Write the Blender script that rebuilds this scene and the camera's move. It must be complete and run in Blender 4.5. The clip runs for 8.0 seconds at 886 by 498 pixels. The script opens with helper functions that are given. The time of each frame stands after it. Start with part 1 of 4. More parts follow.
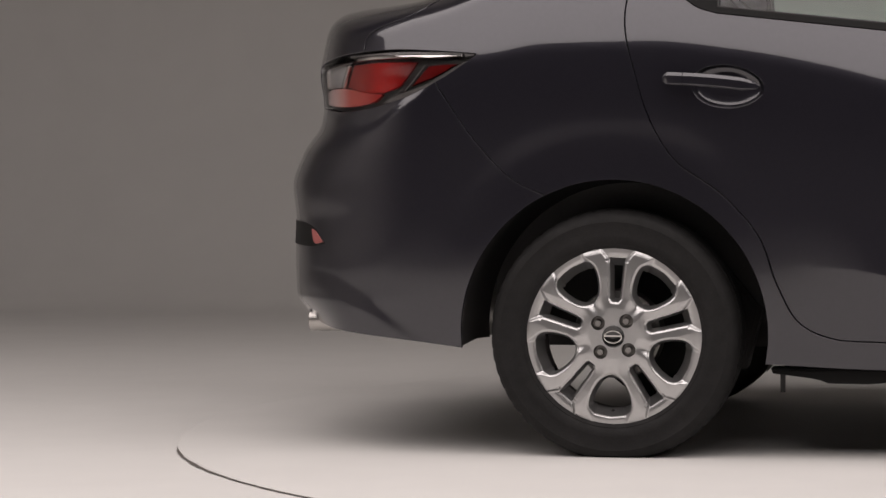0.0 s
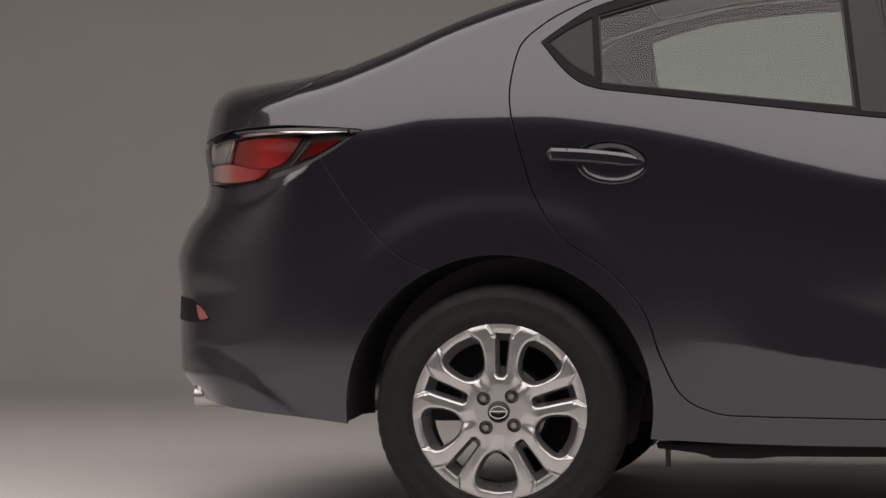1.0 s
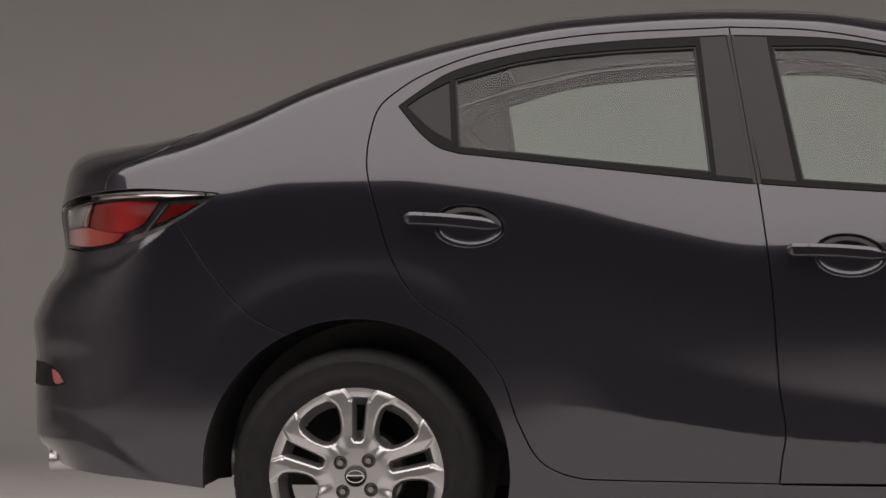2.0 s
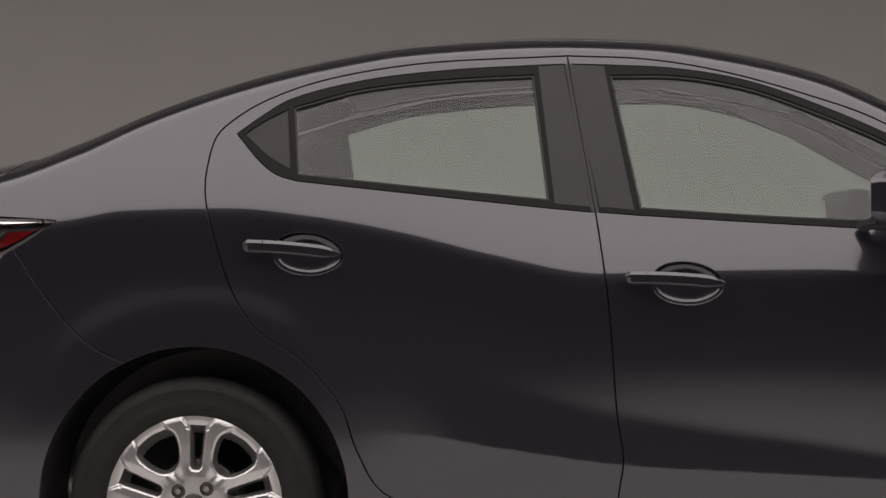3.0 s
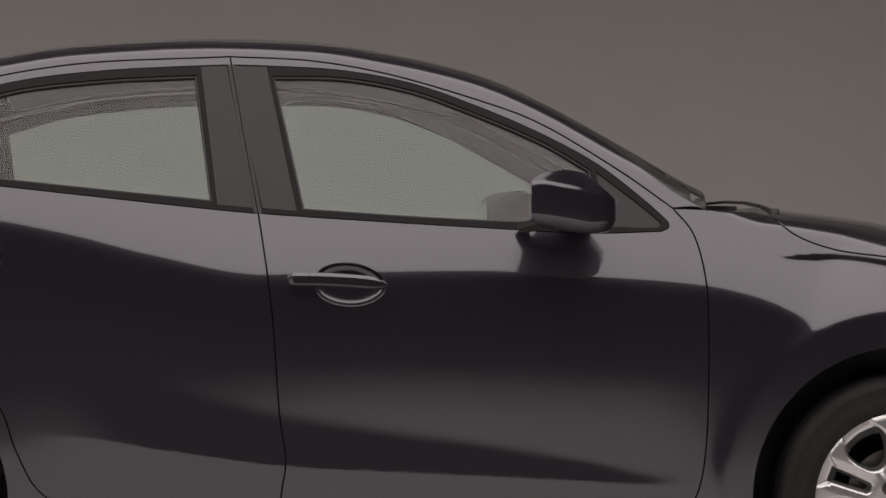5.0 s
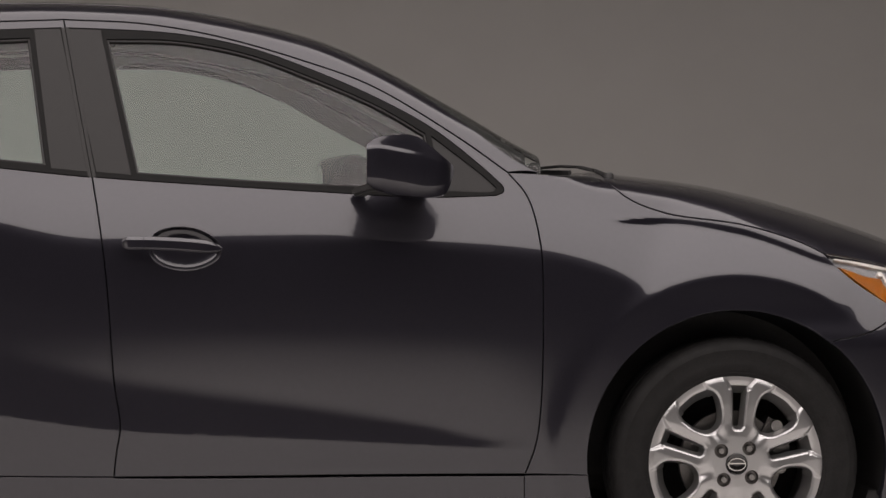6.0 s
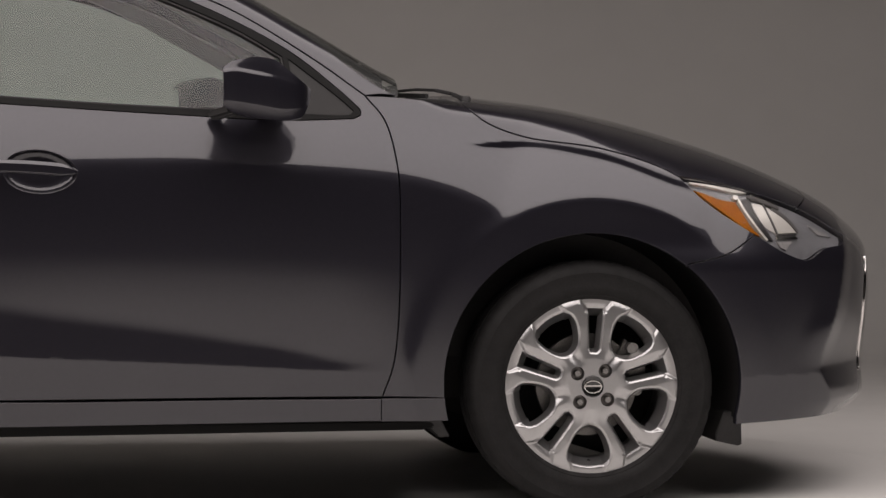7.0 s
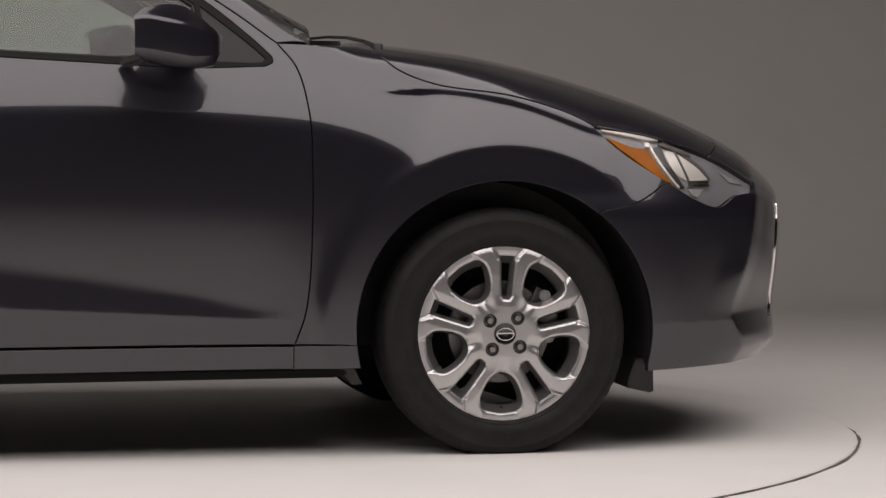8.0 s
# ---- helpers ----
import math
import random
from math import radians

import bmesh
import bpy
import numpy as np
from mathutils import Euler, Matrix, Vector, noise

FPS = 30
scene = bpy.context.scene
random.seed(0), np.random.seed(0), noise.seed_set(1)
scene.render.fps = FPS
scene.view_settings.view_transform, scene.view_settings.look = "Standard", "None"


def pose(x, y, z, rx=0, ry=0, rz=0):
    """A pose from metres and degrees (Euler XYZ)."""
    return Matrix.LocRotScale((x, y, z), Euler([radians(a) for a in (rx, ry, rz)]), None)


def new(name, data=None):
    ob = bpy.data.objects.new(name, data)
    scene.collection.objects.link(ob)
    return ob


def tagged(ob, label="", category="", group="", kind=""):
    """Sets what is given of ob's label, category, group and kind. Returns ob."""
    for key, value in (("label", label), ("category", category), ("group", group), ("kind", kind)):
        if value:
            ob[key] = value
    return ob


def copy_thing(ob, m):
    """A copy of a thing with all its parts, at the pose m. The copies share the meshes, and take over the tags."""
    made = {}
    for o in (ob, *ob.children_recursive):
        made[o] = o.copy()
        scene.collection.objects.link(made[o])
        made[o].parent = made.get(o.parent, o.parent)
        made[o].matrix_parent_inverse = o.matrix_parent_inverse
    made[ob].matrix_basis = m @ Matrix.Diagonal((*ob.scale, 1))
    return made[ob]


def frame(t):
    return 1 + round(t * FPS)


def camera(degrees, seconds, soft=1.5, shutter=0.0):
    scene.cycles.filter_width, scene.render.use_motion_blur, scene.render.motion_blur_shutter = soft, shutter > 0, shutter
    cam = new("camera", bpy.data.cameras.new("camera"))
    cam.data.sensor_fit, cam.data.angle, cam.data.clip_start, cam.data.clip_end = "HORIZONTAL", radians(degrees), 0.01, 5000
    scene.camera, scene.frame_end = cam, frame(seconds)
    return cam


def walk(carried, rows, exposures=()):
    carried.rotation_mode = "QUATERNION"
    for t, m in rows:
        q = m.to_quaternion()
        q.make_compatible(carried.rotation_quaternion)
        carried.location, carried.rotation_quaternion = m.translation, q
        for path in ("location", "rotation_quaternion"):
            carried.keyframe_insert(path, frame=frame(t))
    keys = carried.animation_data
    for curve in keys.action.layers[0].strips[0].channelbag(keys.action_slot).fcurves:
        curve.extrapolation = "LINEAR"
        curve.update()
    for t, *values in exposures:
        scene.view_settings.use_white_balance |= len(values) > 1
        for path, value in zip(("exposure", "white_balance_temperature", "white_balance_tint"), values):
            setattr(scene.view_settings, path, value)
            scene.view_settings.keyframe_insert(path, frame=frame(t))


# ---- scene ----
# The camera stands on a tripod beside the car and pans and tilts along it.
EYE = (-0.196, -8.550, 0.864)
cam = camera(15.939, 8.0)
ROWS = [
    (0.0, -11.108, -2.541, -0.330),
    (0.5, -10.093, -1.919, -0.341),
    (1.0, -9.023, -1.184, -0.372),
    (1.5, -7.798, -0.529, -0.333),
    (3.0, -3.509, 0.448, -0.243),
    (3.5, -2.054, 0.501, -0.221),
    (4.0, -0.549, 0.518, -0.207),
    (4.5, 1.020, 0.515, -0.218),
    (6.0, 5.575, -0.215, -0.197),
    (6.5, 6.912, -0.874, -0.239),
    (7.0, 8.158, -1.613, -0.160),
    (7.5, 9.213, -2.275, -0.184),
    (8.0, 9.742, -2.566, -0.177),
]
walk(cam, [(t, pose(*EYE, 90 + pitch, 0, -yaw) @ pose(0, 0, 0, 0, 0, roll)) for t, yaw, pitch, roll in ROWS])

# ---- world and lights ----
world = bpy.data.worlds.new("dark_studio")
world.use_nodes = True
world.node_tree.nodes["Background"].inputs[0].default_value = (0.02, 0.019, 0.018, 1)
scene.world = world


def area_lamp(name, size_x, size_y, energy, m, colour=(1, 0.908, 0.885)):
    data = bpy.data.lights.new(name, "AREA")
    data.shape, data.size, data.size_y, data.energy, data.color = "RECTANGLE", size_x, size_y, energy, colour
    data.spread = radians(168)
    ob = new(name, data)
    ob.matrix_world = m
    return ob


# one large silk hung over the car and the floor in front of it
area_lamp("overhead_silk", 13.4, 6.15, 545, pose(-1.0, -3.225, 4.2))

# ---- materials ----
def material(name, colour, rough=0.5, metal=0.0, coat=0.0, coat_rough=0.03, vary=0.0, scale=8.0, bump=0.0, bump_scale=60.0, rough_vary=0.0, specular=0.5):
    m = bpy.data.materials.new(name)
    m.use_nodes = True
    nt = m.node_tree
    b = nt.nodes["Principled BSDF"]
    b.inputs["Base Color"].default_value = (*colour, 1)
    b.inputs["Roughness"].default_value = rough
    b.inputs["Metallic"].default_value = metal
    b.inputs["Coat Weight"].default_value = coat
    b.inputs["Coat Roughness"].default_value = coat_rough
    b.inputs["Specular IOR Level"].default_value = specular
    co = nt.nodes.new("ShaderNodeTexCoord")

    def fine(s, detail=4.0):
        n = nt.nodes.new("ShaderNodeTexNoise")
        n.inputs["Scale"].default_value, n.inputs["Detail"].default_value = s, detail
        nt.links.new(co.outputs["Object"], n.inputs["Vector"])
        return n

    if vary:
        n, n2 = fine(scale, 6), fine(scale * 14, 3)
        add = nt.nodes.new("ShaderNodeMath")
        nt.links.new(n.outputs["Fac"], add.inputs[0])
        nt.links.new(n2.outputs["Fac"], add.inputs[1])
        ramp_node = nt.nodes.new("ShaderNodeMapRange")
        ramp_node.inputs["From Min"].default_value, ramp_node.inputs["From Max"].default_value = 0.7, 1.3
        ramp_node.inputs["To Min"].default_value, ramp_node.inputs["To Max"].default_value = 1 - vary, 1 + vary
        nt.links.new(add.outputs[0], ramp_node.inputs["Value"])
        mul = nt.nodes.new("ShaderNodeVectorMath")
        mul.operation = "SCALE"
        mul.inputs[0].default_value = colour
        nt.links.new(ramp_node.outputs[0], mul.inputs["Scale"])
        nt.links.new(mul.outputs[0], b.inputs["Base Color"])
    if rough_vary:
        n = fine(scale * 2.3, 5)
        r = nt.nodes.new("ShaderNodeMapRange")
        r.inputs["From Min"].default_value, r.inputs["From Max"].default_value = 0.3, 0.7
        r.inputs["To Min"].default_value, r.inputs["To Max"].default_value = rough - rough_vary, rough + rough_vary
        nt.links.new(n.outputs["Fac"], r.inputs["Value"])
        nt.links.new(r.outputs[0], b.inputs["Roughness"])
    if bump:
        n = fine(bump_scale, 5)
        bp = nt.nodes.new("ShaderNodeBump")
        bp.inputs["Strength"].default_value, bp.inputs["Distance"].default_value = 1.0, bump
        nt.links.new(n.outputs["Fac"], bp.inputs["Height"])
        nt.links.new(bp.outputs[0], b.inputs["Normal"])
    return m


def glass(name, tint, rough=0.0, ior=1.5):
    """A sheet that lets light through with a tint and mirrors by Fresnel."""
    m = bpy.data.materials.new(name)
    m.use_nodes = True
    nt = m.node_tree
    nt.nodes.remove(nt.nodes["Principled BSDF"])
    clear, gloss, mix, fr = (nt.nodes.new(k) for k in ("ShaderNodeBsdfTransparent", "ShaderNodeBsdfGlossy", "ShaderNodeMixShader", "ShaderNodeFresnel"))
    clear.inputs["Color"].default_value = (*tint, 1)
    gloss.inputs["Roughness"].default_value = rough
    fr.inputs["IOR"].default_value = ior
    nt.links.new(fr.outputs[0], mix.inputs[0])
    nt.links.new(clear.outputs[0], mix.inputs[1])
    nt.links.new(gloss.outputs[0], mix.inputs[2])
    nt.links.new(mix.outputs[0], nt.nodes["Material Output"].inputs["Surface"])
    return m


PAINT = material("dark_grey_metallic_paint", (0.0185, 0.0172, 0.0250), 0.30, 0.5, 1.0, 0.012, vary=0.08, scale=90)
PAINT.node_tree.nodes["Principled BSDF"].inputs["Coat IOR"].default_value = 1.60
TRIM = material("black_satin_trim", (0.017, 0.016, 0.016), 0.46, specular=0.32, vary=0.1, scale=30, bump=0.0002, bump_scale=400)
PLASTIC = material("black_plastic", (0.028, 0.027, 0.027), 0.55, vary=0.2, scale=12, bump=0.0004, bump_scale=300)
DARK = material("dark_void", (0.022, 0.021, 0.021), 0.9, vary=0.3, scale=9)
SEAL = material("black_window_frame", (0.008, 0.0078, 0.0078), 0.5, specular=0.12, vary=0.1, scale=30)
PIPE = material("polished_tailpipe", (0.48, 0.46, 0.44), 0.34, 1.0, vary=0.08, scale=30)
GLOSS_BLACK = material("gloss_black", (0.012, 0.012, 0.012), 0.15, coat=1.0)
RUBBER = material("tyre_rubber", (0.0095, 0.009, 0.009), 0.74, specular=0.3, vary=0.3, scale=14, bump=0.0006, bump_scale=220, rough_vary=0.08)
ALLOY = material("silver_alloy_paint", (0.50, 0.495, 0.495), 0.29, 0.88, 0.3, 0.1, vary=0.025, scale=7, rough_vary=0.01)
BARREL = material("dull_alloy_barrel", (0.32, 0.31, 0.30), 0.42, 0.8, vary=0.15, scale=12)
STEEL = material("brake_steel", (0.22, 0.21, 0.20), 0.45, 0.9, vary=0.25, scale=25, bump=0.0004, bump_scale=90)
CHROME = material("chrome", (0.78, 0.76, 0.74), 0.08, 1.0, vary=0.03, scale=10)
NUT = material("lug_nut_steel", (0.35, 0.34, 0.33), 0.25, 1.0, vary=0.1, scale=40)
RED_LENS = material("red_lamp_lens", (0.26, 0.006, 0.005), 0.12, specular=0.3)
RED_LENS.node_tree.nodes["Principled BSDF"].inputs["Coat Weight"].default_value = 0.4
DEEP_RED = material("dark_red_lens", (0.09, 0.004, 0.004), 0.2, specular=0.3, vary=0.2, scale=18)
AMBER = material("amber_lens", (0.33, 0.105, 0.002), 0.4, specular=0.05, vary=0.25, scale=25)
SMOKE = material("smoked_lamp_body", (0.022, 0.020, 0.020), 0.3, vary=0.15, scale=20)
HEAD_BODY = material("grey_headlamp_body", (0.19, 0.19, 0.20), 0.35, 0.1, vary=0.2, scale=22)
EAST = material("dark_unseen_wall", (0.09, 0.087, 0.084), 0.95, vary=0.2, scale=1.5)
LAMP_RIM = material("grey_lamp_rim", (0.085, 0.08, 0.078), 0.3, vary=0.15, scale=25)
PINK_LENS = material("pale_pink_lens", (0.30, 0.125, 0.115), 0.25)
SILVER_LENS = material("frosted_silver_lens", (0.33, 0.32, 0.315), 0.3, 0.2, coat=1.0, vary=0.2, scale=22)
REFLECTOR = material("lamp_reflector", (0.62, 0.60, 0.56), 0.3, 0.35, vary=0.1, scale=30)
LINING = material("light_grey_lining", (0.33, 0.325, 0.305), 0.85, vary=0.03, scale=3)
FLOOR = material("white_painted_floor", (0.645, 0.632, 0.612), 0.62, vary=0.022, scale=0.35, bump=0.0002, bump_scale=45, rough_vary=0.08)
STUDIO = material("grey_studio_paint", (0.42, 0.41, 0.40), 0.9, vary=0.15, scale=0.6)
GAP = material("dirty_gap", (0.10, 0.09, 0.08), 0.9, vary=0.5, scale=20)


def graded(m, x0, x1, stops):
    """A moulded lens whose colour runs from one stop to the next along the car."""
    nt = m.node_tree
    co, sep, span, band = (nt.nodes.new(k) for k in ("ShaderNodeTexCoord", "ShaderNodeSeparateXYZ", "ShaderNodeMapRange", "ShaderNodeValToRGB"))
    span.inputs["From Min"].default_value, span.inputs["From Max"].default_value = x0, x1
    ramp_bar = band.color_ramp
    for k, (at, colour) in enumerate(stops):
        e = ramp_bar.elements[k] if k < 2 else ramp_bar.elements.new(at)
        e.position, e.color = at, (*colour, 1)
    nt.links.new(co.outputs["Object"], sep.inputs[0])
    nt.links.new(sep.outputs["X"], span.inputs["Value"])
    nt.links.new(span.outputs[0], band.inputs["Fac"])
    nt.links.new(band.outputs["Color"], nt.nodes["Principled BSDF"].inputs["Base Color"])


# the red lens's bright core and shaded ends are put into its colour
graded(RED_LENS, -1.996, -1.78, [(0, (.16, .05, .045)), (1, (.075, .004, .004)), (.35, (.21, .014, .011)), (.5, (.30, .008, .006)), (.68, (.26, .006, .005))])
graded(PINK_LENS, -2.11, -1.89, [(0, (.40, .34, .33)), (1, (.24, .012, .010)), (.3, (.50, .34, .32)), (.6, (.36, .09, .075))])
REFLEX = material("faded_red_reflector", (0.34, 0.10, 0.095), 0.3, vary=0.2, scale=40)
WINDOW = glass("green_window_glass", (0.835, 0.945, 0.895), rough=0.06, ior=1.62)
LENS = glass("clear_lens", (0.97, 0.97, 0.97), ior=1.16)
SCREEN_GLASS = glass("windscreen_glass", (0.80, 0.84, 0.82), rough=0.06, ior=1.3)


# ---- the car's outer skin: half width over length and height ----
def curve(x, knots):
    """Monotone cubic through a few knots."""
    k = np.asarray(knots, float)
    kx, ky = k[:, 0], k[:, 1]
    h = np.diff(kx)
    d = np.diff(ky) / h
    m = np.zeros(len(kx))
    m[0], m[-1] = d[0], d[-1]
    s = d[1:] * d[:-1]
    w1, w2 = 2 * h[1:] + h[:-1], h[1:] + 2 * h[:-1]
    with np.errstate(divide="ignore", invalid="ignore"):
        m[1:-1] = np.where(s > 0, (w1 + w2) / (w1 / d[:-1] + w2 / d[1:]), 0)
    x = np.clip(np.asarray(x, float), kx[0], kx[-1])
    i = np.clip(np.searchsorted(kx, x) - 1, 0, len(h) - 1)
    t = (x - kx[i]) / h[i]
    return ((1 + 2 * t) * (1 - t) ** 2 * ky[i] + t * (1 - t) ** 2 * h[i] * m[i]
            + t * t * (3 - 2 * t) * ky[i + 1] + t * t * (t - 1) * h[i] * m[i + 1])


def ramp(x, a, b):
    t = np.clip((np.asarray(x, float) - a) / (b - a), 0, 1)
    return t * t * (3 - 2 * t)


REAR, FRONT, REAR_ROUND, FRONT_ROUND = -2.24, 2.175, 0.56, 0.69
Z_LOW = 0.15
# top line over the middle of the car: boot, rear window, roof, windscreen, bonnet, nose
TOP = [(-2.24, 1.126), (-2.12, 1.136), (-2.0, 1.143), (-1.76, 1.168), (-1.6, 1.221), (-1.4, 1.306), (-1.18, 1.377), (-.99, 1.423),
       (-.75, 1.461), (-.4, 1.478), (-.17, 1.470), (.015, 1.443), (.244, 1.390), (.404, 1.327), (.62, 1.209), (.836, 1.082),
       (.95, 1.040), (1.04, 1.031), (1.25, 1.007), (1.4, .978), (1.55, .938), (1.7, .890), (1.86, .831), (2.0, .772), (2.08, .73), (2.175, .68)]
# how far the section takes to round over to the top
ROLL = [(-2.22, .10), (-1.9, .11), (-1.8, .10), (-1.5, .09), (-1.1, .075), (-.4, .062), (.2, .068), (.6, .09), (.9, .07), (1.1, .08), (1.25, .105), (1.38, .15), (1.55, .19), (1.7, .20), (2.175, .2)]
# shoulder: below it the side stands upright, above it leans in
SHOULDER = [(-2.2, .98), (-1.62, 1.0), (-1.45, 1.026), (-1.2, 1.030), (-.98, 1.007), (-.77, .967), (-.56, .913), (-.28, .862), (0, .868), (.24, .87), (.48, .857), (.79, .832), (.93, .80), (1.05, .745), (1.15, .68), (1.3, .63), (1.7, .62), (2.15, .6)]
CREASE = [(-2.2, .48), (-.79, .473), (-.51, .433), (-.235, .395), (.24, .368), (.76, .341), (2.2, .33)]
# how the end faces stand, by height: offsets of the rear and front ends
REAR_END = [(.15, .16), (.27, .10), (.34, .035), (.38, .008), (.5, .005), (.57, .008), (.66, 0), (.75, .03), (.83, .08), (.88, .085), (.95, .075), (1.03, .086), (1.08, .096), (1.12, .115), (1.15, .14), (1.3, .2)]
FRONT_END = [(.15, -.12), (.21, -.045), (.25, -.012), (.32, -.016), (.45, -.004), (.54, 0), (.62, 0), (.7, -.02), (1.1, -.02)]
WHEELS, AXLE = (-1.285, 1.285), 0.30
# slanting fold of the rear bumper
FOLD = [(-2.3, .47), (-2.03, .45), (-1.94, .41), (-1.745, .29), (-1.66, .24)]


def side(xi, z):
    """Half width before the ends and the top are rounded off."""
    xi, z = np.broadcast_arrays(np.asarray(xi, float), np.asarray(z, float))
    sh, cr = curve(xi, SHOULDER), curve(xi, CREASE)
    door = ramp(xi, -.92, -.52) * (1 - ramp(xi, .62, .84))
    zero = np.zeros_like(xi)
    hollow = curve(xi, [(-2.2, .07), (-1.0, .10), (-.79, .13), (-.23, .105), (.24, .072), (.5, .047), (.72, .018), (.84, .05), (2.2, .07)])
    heights = [zero + .10, zero + .279, zero + .287, cr - .004, cr + .004, cr + .004 + .85 * hollow, cr + .016 + 1.2 * hollow, cr + .22, np.maximum(sh - .2, cr + .25), sh - .03, sh + .012, sh + .10, zero + 1.25, zero + 1.6]
    glow = ramp(xi, -.75, .15)
    rear = 1 - ramp(xi, -.92, -.52)
    base = -3 + 2.7 * rear + 2.6 * ramp(xi, 1.5, 1.66)
    nose = ramp(xi, 1.5, 1.66)
    lean = [(-10 + 2 * rear + 5 * nose) * (1 - door) - 9 * door, (-4.5 + 2 * nose) * (1 - door) - 6.5 * door, (-4.5 + 2 * nose) * (1 - door) - 4.6 * door, base - 2.9 * door, base * (1 - door) + 1.2 * door, base * .66 * (1 - door) + 1.0 * door, base * .4 * (1 - door) - 2.6 * door * glow, base * .2 * (1 - door) - 1.5 * door * glow, zero, zero + 6, zero + 19, zero + 23, zero + 25, zero + 27]
    out = np.zeros_like(xi)
    ref = np.zeros_like(xi)
    for h0, h1, a0, a1 in zip(heights, heights[1:], lean, lean[1:]):
        s0, s1 = np.tan(np.radians(a0)), np.tan(np.radians(a1))
        for target, at in ((out, z), (ref, zero + .66)):
            t = np.clip((at - h0) / (h1 - h0), 0, 1)
            target += (h1 - h0) * (s0 * t + (s1 - s0) * t * t / 2)
    return .843 - (out - ref)


def half_width(xi, z):
    w = side(xi, z)
    # wheel arch flares
    for wx in WHEELS[1:]:
        r = np.hypot(xi - wx, z - AXLE - .01)
        past = np.maximum(r - .445, 0)
        flare = .846 - .9 * np.maximum(r - .425, 0) ** 2 - np.where(past < .024, 8 * past ** 2, .0046 + .384 * (past - .024))
        k = .006
        d = np.clip((flare - w) / k, -30, 30)
        w = w + k * np.log1p(np.exp(d))
    # rear bumper: the valance tucks in below a slanting fold; front bumper: a lip below and an upright fold at the corner
    # a shallow hollow runs round the rear wheel opening
    r = np.hypot(xi - WHEELS[0], z - AXLE)
    w = w - .0030 * np.exp(-((r - .475) / .065) ** 2) * ramp(z, .48, .62) * ramp(xi, -1.75, -1.5) * (1 - ramp(xi, -1.1, -.92))
    crown = curve(xi, [(.98, .905), (1.13, .914), (1.31, .890), (1.5, .828), (1.6, .79)])
    band = curve(xi, [(.96, .006), (1.06, .020), (1.15, .025), (1.3, .030), (1.5, .036), (1.6, .03)])
    w = w + curve(xi, [(.96, .26), (1.08, .31), (1.2, .35), (1.6, .40)]) * band * ramp(z, crown - band, crown) * (1 - ramp(xi, 1.5, 1.6)) * ramp(xi, .95, 1.05)
    fold = curve(xi, FOLD)
    w = w - (-.0030) * ramp(fold - z, 0, .055) * (1 - ramp(xi, -1.72, -1.66))
    w = w - .11 * np.maximum(.32 - z, 0) * ramp(xi, 1.6, 1.66)
    # ledge on the rear bumper under the tail lamp
    ledge = curve(xi, [(-2.1, .78), (-1.955, .80), (-1.77, .895), (-1.7, .93)])
    w = w - .013 * ramp(z - ledge, 0, .032) * (1 - ramp(z, .93, 1.0)) * ramp(xi, -2.06, -1.95) * (1 - ramp(xi, -1.82, -1.73))
    corner = curve(z, [(.2, 1.93), (.27, 1.935), (.34, 1.90), (.48, 1.945), (.65, 1.98), (.8, 2.1)])
    past = xi - corner
    w = w + 1.7 * np.clip(past + .10, 0, .10) ** 2 * ramp(z, .33, .46) * (1 - ramp(z, .62, .70)) * (1 - ramp(past, 0, .06))
    w = w - .30 * (past + np.sqrt(past ** 2 + .006 ** 2))
    zt, roll = curve(xi, TOP), curve(xi, ROLL)
    t = np.clip((z - zt + roll) / roll, 0, 1)
    w = w * (1 - t ** 3.0) ** (1 / 3.0)
    s = np.clip((xi - REAR) / REAR_ROUND, 0, 1)
    w = w * np.maximum(1 - (1 - s) ** 2.4, 0) ** (1 / 2.4)
    s = np.clip((FRONT - xi) / FRONT_ROUND, 0, 1)
    return np.maximum(w, 0) * np.maximum(1 - (1 - s) ** 2.3, 0) ** (1 / 2.3)


def stretch(xi, z):
    """World x of the skin's own length coordinate."""
    tuck = .25 * (1 - ramp(z, .35, .43))
    return xi + curve(z, REAR_END) * (1 - ramp(xi, -2.2 - .1 * tuck, -1.7 - tuck)) + curve(z, FRONT_END) * ramp(xi, 1.7, 2.12)


def unstretch(x, z):
    xi = np.array(x, float)
    for _ in range(30):
        xi = xi - .7 * (stretch(xi, z) - x)
    return np.clip(xi, REAR, FRONT)


def to_uv(x, z):
    xi = unstretch(x, z)
    u = np.array(xi)
    a, b = REAR + REAR_ROUND, FRONT - FRONT_ROUND
    u = np.where(xi < a, a - .62 * (np.pi / 2 - np.arccos(np.clip(1 - (xi - REAR) / REAR_ROUND, -1, 1))), u)
    u = np.where(xi > b, b + .74 * (np.pi / 2 - np.arccos(np.clip(1 - (FRONT - xi) / FRONT_ROUND, -1, 1))), u)
    v = np.arcsin(np.clip((z - Z_LOW) / (curve(xi, TOP) - Z_LOW), -.2, 1)) * .9
    return u, v


